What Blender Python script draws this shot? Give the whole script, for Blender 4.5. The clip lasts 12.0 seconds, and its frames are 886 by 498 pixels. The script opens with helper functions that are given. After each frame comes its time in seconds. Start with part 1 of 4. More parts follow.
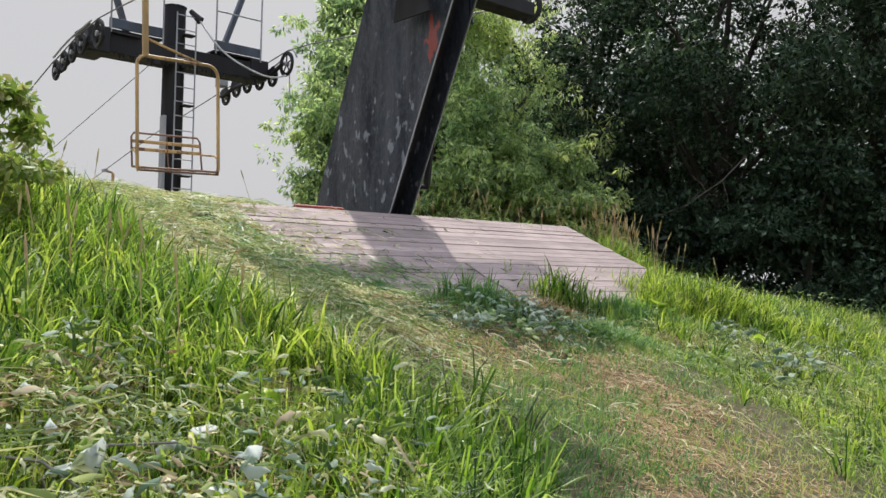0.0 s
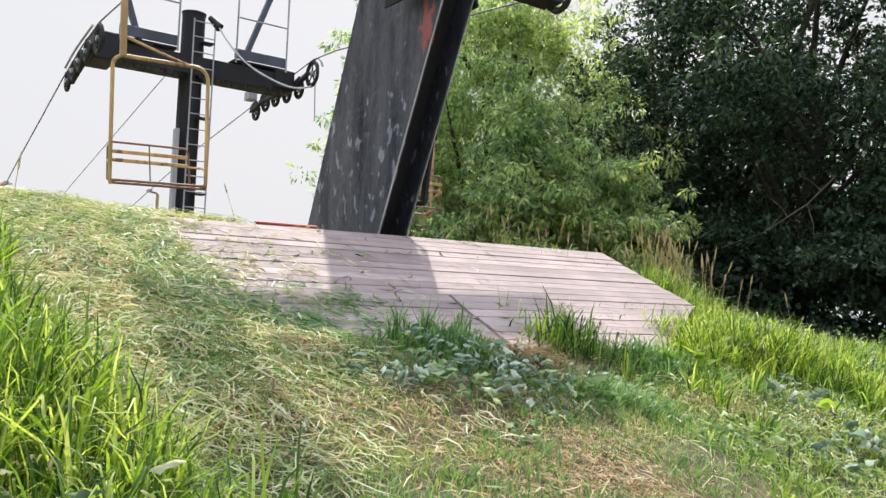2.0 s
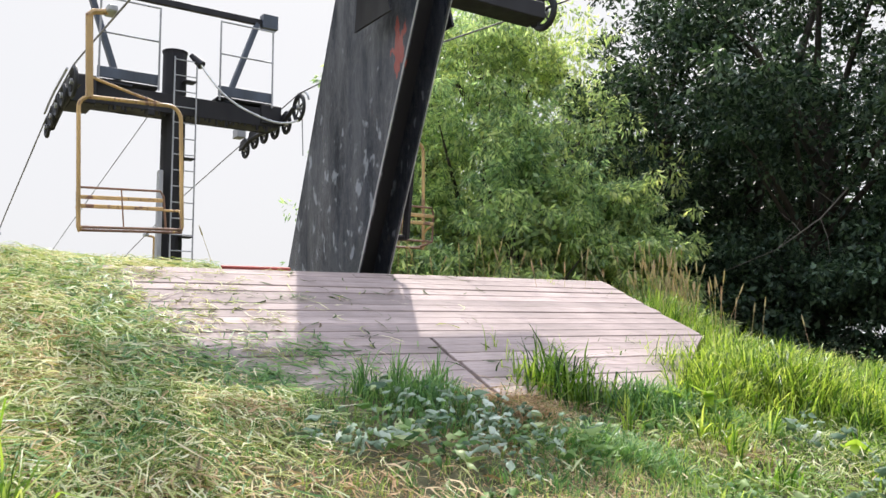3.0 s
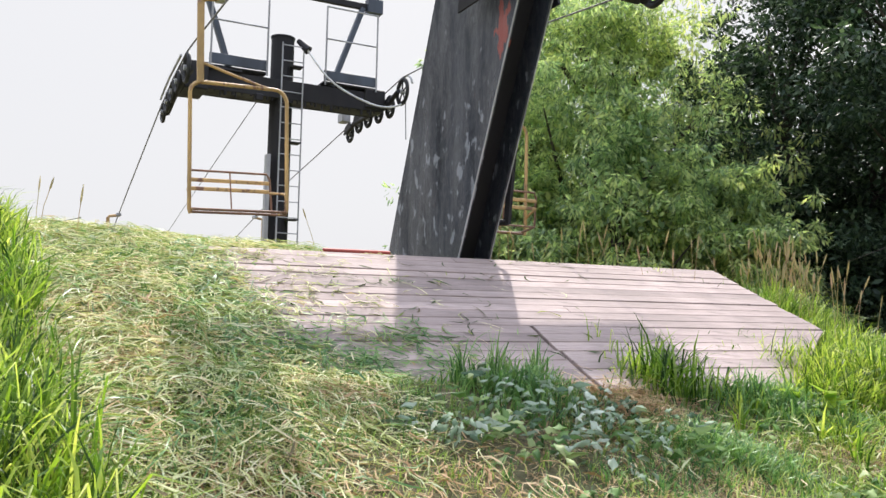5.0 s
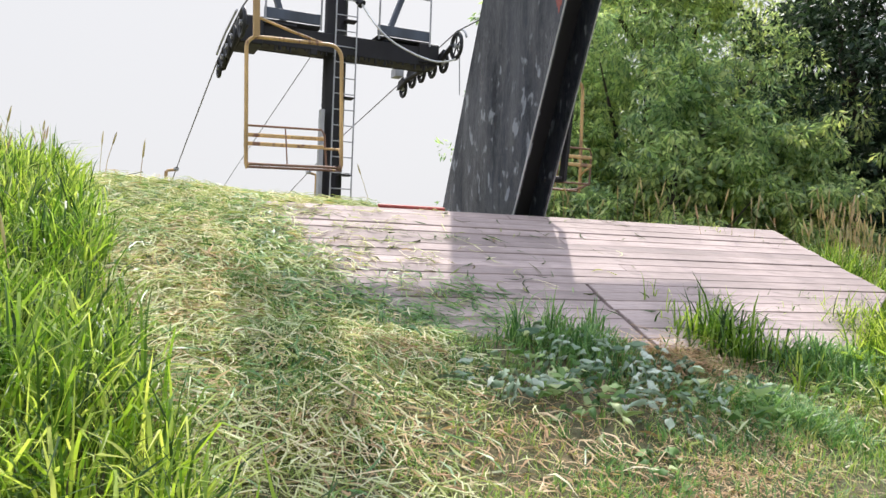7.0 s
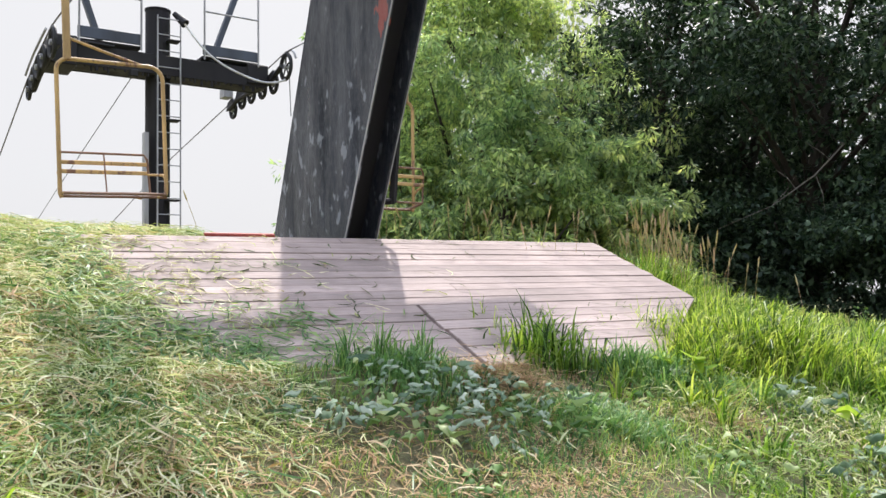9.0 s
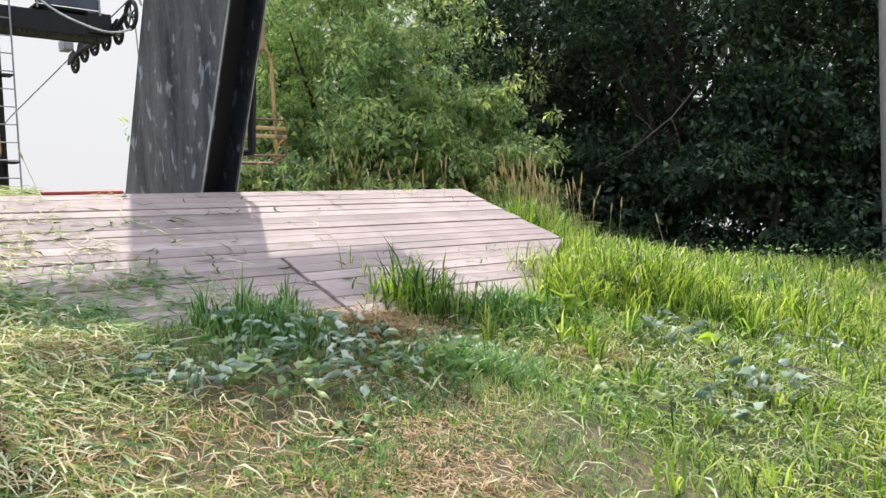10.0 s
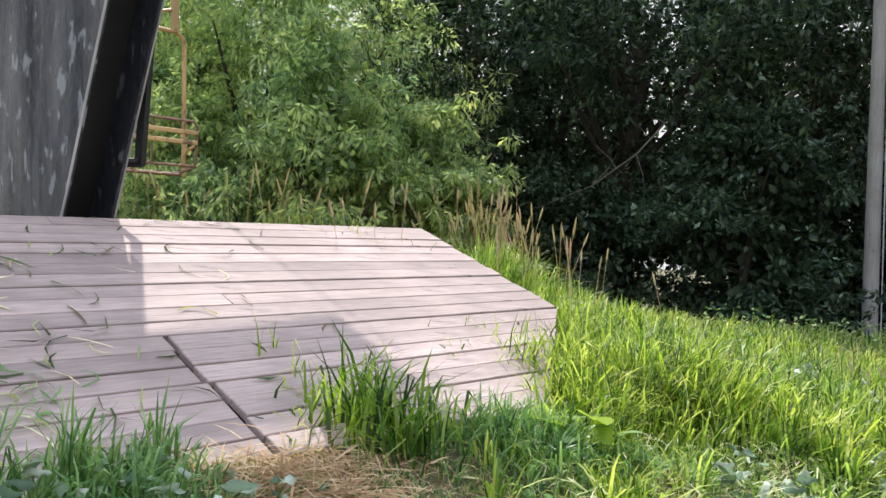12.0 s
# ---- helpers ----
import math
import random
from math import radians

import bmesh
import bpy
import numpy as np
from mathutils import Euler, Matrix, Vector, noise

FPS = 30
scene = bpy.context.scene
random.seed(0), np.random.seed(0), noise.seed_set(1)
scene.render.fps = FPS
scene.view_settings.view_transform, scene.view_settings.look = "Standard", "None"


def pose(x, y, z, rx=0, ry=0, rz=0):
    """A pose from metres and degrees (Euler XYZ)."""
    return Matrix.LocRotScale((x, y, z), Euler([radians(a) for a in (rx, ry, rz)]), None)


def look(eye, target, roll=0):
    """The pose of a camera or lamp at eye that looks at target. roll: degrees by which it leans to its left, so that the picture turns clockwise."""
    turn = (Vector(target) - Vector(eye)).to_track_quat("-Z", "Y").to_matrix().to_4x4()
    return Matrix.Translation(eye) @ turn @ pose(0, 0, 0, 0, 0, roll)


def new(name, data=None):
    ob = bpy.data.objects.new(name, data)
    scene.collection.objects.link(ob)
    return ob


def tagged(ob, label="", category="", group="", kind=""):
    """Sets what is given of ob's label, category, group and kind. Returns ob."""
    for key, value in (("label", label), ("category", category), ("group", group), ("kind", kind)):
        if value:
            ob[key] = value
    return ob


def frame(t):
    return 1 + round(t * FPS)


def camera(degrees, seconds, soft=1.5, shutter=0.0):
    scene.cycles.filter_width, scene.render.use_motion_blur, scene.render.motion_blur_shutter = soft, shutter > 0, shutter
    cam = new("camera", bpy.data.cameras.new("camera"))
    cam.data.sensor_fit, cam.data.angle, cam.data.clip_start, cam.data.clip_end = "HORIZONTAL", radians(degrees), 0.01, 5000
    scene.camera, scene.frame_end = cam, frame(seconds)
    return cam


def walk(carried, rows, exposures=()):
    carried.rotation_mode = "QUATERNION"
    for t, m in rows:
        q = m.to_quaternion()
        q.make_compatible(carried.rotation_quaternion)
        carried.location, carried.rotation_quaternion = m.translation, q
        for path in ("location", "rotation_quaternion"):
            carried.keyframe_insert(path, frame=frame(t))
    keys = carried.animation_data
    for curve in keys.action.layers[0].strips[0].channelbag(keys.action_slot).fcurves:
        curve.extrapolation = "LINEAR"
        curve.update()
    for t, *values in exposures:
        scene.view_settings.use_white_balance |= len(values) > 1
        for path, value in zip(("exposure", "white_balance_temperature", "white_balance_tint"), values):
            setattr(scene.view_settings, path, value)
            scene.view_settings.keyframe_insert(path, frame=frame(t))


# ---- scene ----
cam = camera(56.6, 12.0)
PATH = [
    (0, (1.859, 0.057, 1.222), (1.551, 2.032, 1.277), 1.3),
    (0.5, (2.06, 0.539, 1.228), (1.657, 2.496, 1.3), 0.8),
    (1, (2.283, 1.057, 1.243), (1.827, 3.004, 1.283), 2.1),
    (1.5, (2.451, 1.582, 1.281), (1.93, 3.511, 1.381), 1.8),
    (2, (2.562, 2.127, 1.31), (2.046, 4.056, 1.426), 2.4),
    (2.5, (2.695, 2.588, 1.398), (2.104, 4.489, 1.586), 0.0),
    (2.7, (2.69, 2.739, 1.417), (2.149, 4.656, 1.603), -0.2),
    (4.5, (2.698, 2.991, 1.449), (1.985, 4.852, 1.627), 1.4),
    (5, (2.648, 3.007, 1.445), (1.866, 4.842, 1.593), 1.3),
    (5.5, (2.625, 3.008, 1.446), (1.783, 4.819, 1.55), 0.9),
    (6, (2.612, 3.008, 1.441), (1.734, 4.803, 1.52), 0.8),
    (6.5, (2.609, 2.998, 1.439), (1.703, 4.781, 1.495), 1.2),
    (6.7, (2.605, 2.988, 1.44), (1.7, 4.771, 1.485), 1.7),
    (8.3, (2.678, 3.008, 1.514), (1.863, 4.833, 1.562), 1.5),
    (8.5, (2.692, 3.0, 1.517), (1.953, 4.857, 1.583), 1.1),
    (9, (2.73, 3.009, 1.517), (2.189, 4.933, 1.599), -0.7),
    (9.5, (2.74, 3.049, 1.48), (2.393, 5.018, 1.534), -2.9),
    (10, (2.739, 3.239, 1.442), (2.493, 5.223, 1.407), -3.4),
    (10.5, (2.697, 3.69, 1.534), (2.414, 5.669, 1.498), -3.1),
    (11, (2.568, 4.217, 1.598), (2.251, 6.19, 1.524), -5.1),
    (11.5, (2.463, 4.807, 1.666), (2.222, 6.792, 1.651), -2.5),
    (12, (2.146, 5.453, 1.785), (2.104, 7.453, 1.787), 0.4),
]
walk(cam, [(t, look(eye, target, roll)) for t, eye, target, roll in PATH],
     [(0.0, -0.22), (0.5, -0.3), (1.0, -0.15), (1.6, 0.12), (2.1, 0.27), (2.7, 0.33), (6.0, 0.27), (9.5, 0.27), (12.0, 0.35)])

# ---- world, sun ----
SUN_AZ = radians(109)      # where the sun stands, seen from the deck
SUN_EL = radians(52)
world = bpy.data.worlds.new("sky")
scene.world = world
world.use_nodes = True
wn, wl = world.node_tree.nodes, world.node_tree.links
wn.clear()
sky = wn.new("ShaderNodeTexSky")
sky.sky_type, sky.sun_disc = "NISHITA", False
sky.sun_elevation, sky.sun_rotation = SUN_EL, math.pi / 2 - SUN_AZ
sky.air_density, sky.dust_density, sky.ozone_density = 1.0, 6.0, 1.0
hazy = wn.new("ShaderNodeHueSaturation")
hazy.inputs["Saturation"].default_value = 0.75
bg = wn.new("ShaderNodeBackground")
bg.inputs["Strength"].default_value = 0.15
wout = wn.new("ShaderNodeOutputWorld")
wl.new(sky.outputs[0], hazy.inputs["Color"])
haze = wn.new("ShaderNodeMix")                 # thin white cloud over most of the sky
haze.data_type = "RGBA"
upward = wn.new("ShaderNodeTexCoord")
split = wn.new("ShaderNodeSeparateXYZ")
thin = wn.new("ShaderNodeMapRange")            # thick near the horizon, thinner overhead
thin.inputs["From Min"].default_value, thin.inputs["From Max"].default_value = 0.45, 1.0
thin.inputs["To Min"].default_value, thin.inputs["To Max"].default_value = 0.95, 0.45
wl.new(upward.outputs["Generated"], split.inputs[0])
wl.new(split.outputs["Z"], thin.inputs["Value"])
wl.new(thin.outputs[0], haze.inputs[0])
veil = wn.new("ShaderNodeMix")                 # paler at the horizon, bright thin cloud overhead
veil.data_type = "RGBA"
veil.inputs[6].default_value, veil.inputs[7].default_value = (4.7, 4.72, 4.9, 1), (13.4, 15.4, 20.0, 1)
rise = wn.new("ShaderNodeMapRange")
rise.inputs["From Min"].default_value, rise.inputs["From Max"].default_value = 0.45, 0.9
wl.new(split.outputs["Z"], rise.inputs["Value"])
wl.new(rise.outputs[0], veil.inputs[0])
wl.new(veil.outputs[2], haze.inputs[7])
wl.new(hazy.outputs[0], haze.inputs[6])
wl.new(haze.outputs[2], bg.inputs["Color"])
wl.new(bg.outputs[0], wout.inputs["Surface"])

sun = new("sun", bpy.data.lights.new("sun", "SUN"))
sun.data.energy, sun.data.angle, sun.data.color = 4.3, radians(0.9), (1.0, 0.935, 0.875)
sun.matrix_world = look((0, 0, 30), (-math.cos(SUN_AZ) * math.cos(SUN_EL), -math.sin(SUN_AZ) * math.cos(SUN_EL), 30 - math.sin(SUN_EL)))


# ---- materials ----
def material(name):
    m = bpy.data.materials.new(name)
    m.use_nodes = True
    return m, m.node_tree.nodes, m.node_tree.links, m.node_tree.nodes["Principled BSDF"]


def noise_node(n, l, scale, detail=4.0, rough=0.55, stretch=(1, 1, 1), coord="Object"):
    tc = n.new("ShaderNodeTexCoord")
    mp = n.new("ShaderNodeMapping")
    mp.inputs["Scale"].default_value = stretch
    t = n.new("ShaderNodeTexNoise")
    t.inputs["Scale"].default_value, t.inputs["Detail"].default_value, t.inputs["Roughness"].default_value = scale, detail, rough
    l.new(tc.outputs[coord], mp.inputs[0])
    l.new(mp.outputs[0], t.inputs["Vector"])
    return t.outputs["Fac"]


def ramp(n, l, fac, stops):
    r = n.new("ShaderNodeValToRGB")
    while len(r.color_ramp.elements) < len(stops):
        r.color_ramp.elements.new(0.5)
    for e, (p, c) in zip(r.color_ramp.elements, stops):
        e.position, e.color = p, (*c, 1) if len(c) == 3 else (c[0], c[0], c[0], 1)
    l.new(fac, r.inputs[0])
    return r.outputs[0]


def blend(n, l, fac, a, b, mode="MIX"):
    x = n.new("ShaderNodeMix")
    x.data_type, x.blend_type = "RGBA", mode
    for sock, v in ((x.inputs[0], fac), (x.inputs[6], a), (x.inputs[7], b)):
        if isinstance(v, (int, float)):
            sock.default_value = v
        elif isinstance(v, tuple):
            sock.default_value = (*v, 1)
        else:
            l.new(v, sock)
    return x.outputs[2]


def bump(n, l, p, height, strength=0.3, distance=0.01):
    b = n.new("ShaderNodeBump")
    b.inputs["Strength"].default_value, b.inputs["Distance"].default_value = strength, distance
    l.new(height, b.inputs["Height"])
    l.new(b.outputs[0], p.inputs["Normal"])


def painted_steel(name, base, chip, scale=6.0, chip_at=0.66, rough=0.45, streak=(1, 1, 0.25)):
    m, n, l, p = material(name)
    big = noise_node(n, l, scale * 0.35, 5, 0.6, streak)
    small = noise_node(n, l, scale, 8, 0.68, streak)
    c = ramp(n, l, big, [(0.3, tuple(v * 0.65 for v in base)), (0.7, tuple(v * 1.5 for v in base))])
    mask = ramp(n, l, small, [(chip_at, (0,)), (chip_at + 0.04, (1,))])
    l.new(blend(n, l, mask, c, chip), p.inputs["Base Color"])
    l.new(ramp(n, l, big, [(0.3, (rough * 0.8,)), (0.7, (min(1, rough * 1.4),))]), p.inputs["Roughness"])
    p.inputs["Metallic"].default_value = 0.0
    bump(n, l, p, small, 0.25, 0.004)
    return m


def leafy(name, shades, translucent=0.45, rough=0.5, patch=None, spec=0.4, single=False):
    """Leaves and blades: colour by island, thin enough to let light through."""
    m, n, l, p = material(name)
    g = n.new("ShaderNodeNewGeometry")
    k = len(shades)
    pick = n.new("ShaderNodeObjectInfo").outputs["Random"] if single else g.outputs["Random Per Island"]
    c = ramp(n, l, pick, [(i / max(1, k - 1), s) for i, s in enumerate(shades)])
    if patch:
        c = blend(n, l, ramp(n, l, noise_node(n, l, patch[0], 3), [(0.42, (0,)), (0.62, (1,))]), c, blend(n, l, 1.0, c, patch[1], "MULTIPLY"))
    l.new(c, p.inputs["Base Color"])
    p.inputs["Roughness"].default_value = rough
    p.inputs["Specular IOR Level"].default_value = spec
    t = n.new("ShaderNodeBsdfTranslucent")
    l.new(blend(n, l, 1.0, c, (1.12, 1.2, 0.75), "MULTIPLY"), t.inputs["Color"])
    mix = n.new("ShaderNodeMixShader")
    mix.inputs[0].default_value = translucent
    l.new(p.outputs[0], mix.inputs[1])
    l.new(t.outputs[0], mix.inputs[2])
    l.new(mix.outputs[0], n["Material Output"].inputs["Surface"])
    return m


def wood(name, pale, dark, grain_axis=(0.6, 9, 9), rough=0.8):
    m, n, l, p = material(name)
    grain = noise_node(n, l, 5.0, 7, 0.65, grain_axis)
    stain = noise_node(n, l, 1.3, 4, 0.6, (1, 2, 1))
    oi = n.new("ShaderNodeObjectInfo")
    tone = ramp(n, l, oi.outputs["Random"], [(0, (0.74,)), (1, (1.14,))])
    c = ramp(n, l, grain, [(0.28, dark), (0.56, pale)])
    c = blend(n, l, ramp(n, l, stain, [(0.42, (0,)), (0.66, (0.8,))]), c, tuple(v * 0.60 for v in pale))
    knot = noise_node(n, l, 9.0, 2, 0.4, (0.55, 2.2, 1))
    c = blend(n, l, ramp(n, l, knot, [(0.70, (0,)), (0.78, (0.7,))]), c, tuple(v * 0.5 for v in dark))
    l.new(blend(n, l, 1.0, c, tone, "MULTIPLY"), p.inputs["Base Color"])
    p.inputs["Roughness"].default_value = rough
    bump(n, l, p, grain, 0.35, 0.004)
    return m


def pylon_paint():
    """Weathered black paint with pale chips, runs and a bared red primer."""
    m, n, l, p = material("worn_black_paint")
    tc = n.new("ShaderNodeTexCoord")
    big = noise_node(n, l, 1.6, 5, 0.6, (1, 1, 0.3))
    runs = noise_node(n, l, 7.0, 5, 0.6, (1, 1, 0.07))
    blot = noise_node(n, l, 5.5, 3, 0.5, (1, 1.3, 0.8))
    fine = noise_node(n, l, 30.0, 6, 0.75, (1, 1, 0.45))
    ragged = n.new("ShaderNodeMath")
    ragged.operation = "MULTIPLY_ADD"
    ragged.inputs[1].default_value = 0.22
    l.new(fine, ragged.inputs[0])
    l.new(blot, ragged.inputs[2])
    shift = n.new("ShaderNodeMath")
    shift.operation = "SUBTRACT"
    shift.inputs[1].default_value = 0.11
    l.new(ragged.outputs[0], shift.inputs[0])
    chips = shift.outputs[0]
    c = ramp(n, l, big, [(0.3, (0.013, 0.015, 0.022)), (0.7, (0.042, 0.048, 0.066))])
    c = blend(n, l, ramp(n, l, runs, [(0.56, (0,)), (0.75, (0.35,))]), c, (0.11, 0.115, 0.13))
    mottle = noise_node(n, l, 16.0, 7, 0.7, (1, 1, 0.6))
    c = blend(n, l, ramp(n, l, mottle, [(0.48, (0,)), (0.62, (0.55,))]), c, (0.085, 0.09, 0.105))
    pits = noise_node(n, l, 34.0, 3, 0.6)
    c = blend(n, l, ramp(n, l, pits, [(0.64, (0,)), (0.68, (0.8,))]), c, (0.008, 0.008, 0.010))
    band = n.new("ShaderNodeSeparateXYZ")
    l.new(tc.outputs["Object"], band.inputs[0])
    mid = n.new("ShaderNodeMapRange")
    mid.inputs[1].default_value, mid.inputs[2].default_value, mid.inputs[3].default_value, mid.inputs[4].default_value = 2.9, 1.9, 0.0, 0.085
    l.new(band.outputs[2], mid.inputs[0])
    more = n.new("ShaderNodeMath")
    l.new(chips, more.inputs[0])
    l.new(mid.outputs[0], more.inputs[1])
    c = blend(n, l, ramp(n, l, more.outputs[0], [(0.675, (0,)), (0.74, (0.7,))]), c, (0.30, 0.32, 0.37))
    red = n.new("ShaderNodeVectorMath")
    red.operation = "DISTANCE"
    sq = n.new("ShaderNodeVectorMath")
    sq.operation = "MULTIPLY"
    sq.inputs[1].default_value = (3.0, 1.6, 0.75)
    l.new(tc.outputs["Object"], sq.inputs[0])
    l.new(sq.outputs[0], red.inputs[0])
    red.inputs[1].default_value = (-0.54, 1.6 * 1.88, 0.75 * 3.0)
    near = n.new("ShaderNodeMath")
    near.operation = "SUBTRACT"
    l.new(chips, near.inputs[0])
    l.new(red.outputs["Value"], near.inputs[1])
    c = blend(n, l, ramp(n, l, near.outputs[0], [(0.31, (0,)), (0.35, (1,))]), c, (0.30, 0.06, 0.045))
    rust = noise_node(n, l, 2.4, 6, 0.7)
    c = blend(n, l, ramp(n, l, rust, [(0.66, (0,)), (0.72, (0.35,))]), c, (0.10, 0.045, 0.03))
    l.new(c, p.inputs["Base Color"])
    sheen = noise_node(n, l, 3.2, 6, 0.65, (1, 1, 0.16))
    l.new(ramp(n, l, sheen, [(0.35, (0.26,)), (0.65, (0.55,))]), p.inputs["Roughness"])
    l.new(ramp(n, l, sheen, [(0.35, (0.55,)), (0.62, (0.12,))]), p.inputs["Specular IOR Level"])
    bump(n, l, p, fine, 0.5, 0.008)
    return m


M_PYLON = pylon_paint()
M_BLACK = painted_steel("black_steel", (0.011, 0.010, 0.013), (0.06, 0.05, 0.05), 7, 0.68, 0.62)
M_BLUE = painted_steel("slate_blue_panel", (0.055, 0.068, 0.095), (0.16, 0.16, 0.17), 6, 0.70)
M_PALE = painted_steel("pale_cable_sheath", (0.60, 0.60, 0.62), (0.42, 0.41, 0.40), 9, 0.66, 0.5)
M_GALV = painted_steel("galvanised_tube", (0.34, 0.34, 0.36), (0.20, 0.17, 0.14), 9, 0.64, 0.4)
M_YELLOW = painted_steel("faded_yellow_paint", (0.50, 0.325, 0.145), (0.24, 0.13, 0.085), 8, 0.56, 0.5)
M_RUST = painted_steel("rusty_tube", (0.20, 0.11, 0.075), (0.42, 0.28, 0.08), 8, 0.58, 0.6)
M_RUBBER = painted_steel("black_rubber", (0.018, 0.018, 0.02), (0.06, 0.055, 0.05), 12, 0.7, 0.6)
M_ROPE = painted_steel("steel_rope", (0.16, 0.155, 0.16), (0.08, 0.07, 0.065), 30, 0.55, 0.45)
M_RED = painted_steel("faded_red_paint", (0.36, 0.075, 0.06), (0.22, 0.10, 0.07), 9, 0.62, 0.6)
M_BOARD = wood("weathered_deck_board", (0.465, 0.365, 0.332), (0.24, 0.188, 0.175), (0.7, 11, 11))
# Joists and rim, far darker than the boards above them.
M_JOIST = wood("dark_joist", (0.09, 0.075, 0.065), (0.045, 0.038, 0.034))
M_POLE = wood("grey_pole_wood", (0.30, 0.29, 0.28), (0.19, 0.18, 0.175), (9, 9, 0.5))
M_BARK = wood("bark", (0.075, 0.062, 0.05), (0.03, 0.025, 0.02), (6, 6, 0.9))
M_DEADWOOD = wood("bare_branch", (0.28, 0.25, 0.22), (0.16, 0.14, 0.12), (4, 4, 4))

# Blade tones run from shade-dark to sunlit pale, contrast held in the colour.
M_TALL = leafy("tall_grass_blade", [(0.025, 0.06, 0.010), (0.12, 0.22, 0.025), (0.36, 0.48, 0.055), (0.72, 0.74, 0.20)], 0.5, 0.42, patch=(0.8, (0.62, 0.76, 0.88)), spec=0.4)
M_SHORT = leafy("short_grass_blade", [(0.16, 0.27, 0.05), (0.30, 0.41, 0.09), (0.48, 0.52, 0.16), (0.66, 0.58, 0.32)], 0.42, 0.42, patch=(0.7, (0.66, 0.8, 0.8)))
M_HAY = leafy("cut_grass", [(0.18, 0.23, 0.06), (0.40, 0.43, 0.14), (0.62, 0.61, 0.31), (0.81, 0.76, 0.49), (0.85, 0.77, 0.57), (0.60, 0.40, 0.22)], 0.3, 0.75, patch=(1.6, (0.74, 0.84, 0.78)), spec=0.15)
M_STRAW = leafy("dry_straw", [(0.30, 0.18, 0.10), (0.52, 0.36, 0.21), (0.70, 0.55, 0.36)], 0.25, 0.75, spec=0.15)
# Serves fresh green grass, and as a darker blade for tufts in shadow.
M_DARKGRASS = leafy("deep_green_and_shaded_blade", [(0.06, 0.15, 0.05), (0.16, 0.31, 0.10), (0.34, 0.48, 0.18)], 0.4, 0.4)
M_STEM = leafy("wilted_stem", [(0.05, 0.075, 0.03), (0.10, 0.14, 0.06), (0.16, 0.12, 0.07)], 0.2, 0.7, spec=0.15)
M_DRYSTALK = leafy("browned_weed_stem", [(0.14, 0.10, 0.05), (0.34, 0.26, 0.14), (0.52, 0.44, 0.28)], 0.2, 0.7, spec=0.15)
M_DRYGREEN = leafy("drying_green_stem", [(0.10, 0.16, 0.05), (0.28, 0.36, 0.14), (0.60, 0.60, 0.38)], 0.25, 0.6, spec=0.2)
M_SEED = leafy("seed_head", [(0.46, 0.38, 0.22), (0.64, 0.54, 0.33), (0.56, 0.38, 0.27)], 0.35, 0.7)
M_WEED = leafy("broad_weed_leaf", [(0.06, 0.13, 0.04), (0.15, 0.27, 0.08), (0.32, 0.43, 0.16), (0.50, 0.56, 0.30)], 0.35, 0.55, spec=0.25, single=True)
M_WILT = leafy("wilted_silvery_leaf", [(0.08, 0.14, 0.08), (0.19, 0.27, 0.17), (0.34, 0.42, 0.31), (0.54, 0.59, 0.50)], 0.25, 0.7, spec=0.2, single=True)
M_DRYWEED = leafy("drying_weed_leaf", [(0.06, 0.11, 0.03), (0.20, 0.29, 0.08), (0.42, 0.47, 0.17), (0.64, 0.62, 0.36), (0.80, 0.77, 0.58), (0.34, 0.23, 0.12)], 0.35, 0.7, spec=0.2, single=True)
M_UNDERSIDE = leafy("pale_leaf_underside", [(0.48, 0.53, 0.46), (0.66, 0.69, 0.64)], 0.2, 0.6, spec=0.2, single=True)
M_BRIGHT = leafy("bright_leaf", [(0.34, 0.48, 0.06), (0.46, 0.56, 0.10)], 0.5, 0.4)
# Bluish darker patches put shade into the crown; tones lifted to look sunlit.
M_LEAF_LIGHT = leafy("light_maple_leaf", [(0.16, 0.23, 0.12), (0.43, 0.52, 0.24), (0.78, 0.78, 0.38)], 0.64, 0.38, patch=(0.35, (0.66, 0.80, 1.0)), spec=0.5)
# Low tones deepened for the shaded crown inside, top tone for lit leaves.
M_LEAF_SHADED = leafy("shaded_maple_leaf", [(0.013, 0.028, 0.016), (0.032, 0.062, 0.036), (0.14, 0.20, 0.12)], 0.3, 0.45, spec=0.3)
M_LEAF_BUSH = leafy("shrub_leaf", [(0.16, 0.25, 0.05), (0.28, 0.37, 0.09), (0.42, 0.39, 0.18)], 0.45, 0.5)


def soil():
    m, n, l, p = material("grassy_soil")
    a = noise_node(n, l, 1.1, 6, 0.6)
    b = noise_node(n, l, 22.0, 8, 0.7)
    c = ramp(n, l, a, [(0.35, (0.085, 0.10, 0.035)), (0.5, (0.15, 0.14, 0.065)), (0.68, (0.23, 0.18, 0.10))])
    c = blend(n, l, ramp(n, l, b, [(0.4, (0,)), (0.65, (0.75,))]), c, (0.045, 0.04, 0.02))
    l.new(c, p.inputs["Base Color"])
    p.inputs["Roughness"].default_value = 0.95
    bump(n, l, p, b, 0.8, 0.04)
    return m


M_SOIL = soil()


# ---- frames of reference ----
CX, CY, CZ = 0.86, 10.61, 1.504                 # middle of the deck
DECK = Matrix(((0.70, 0.714, 0, CX), (0.714, -0.70, 0, CY), (0, 0, 1, 0), (0, 0, 0, 1)))     # s along the boards, w down the ramp
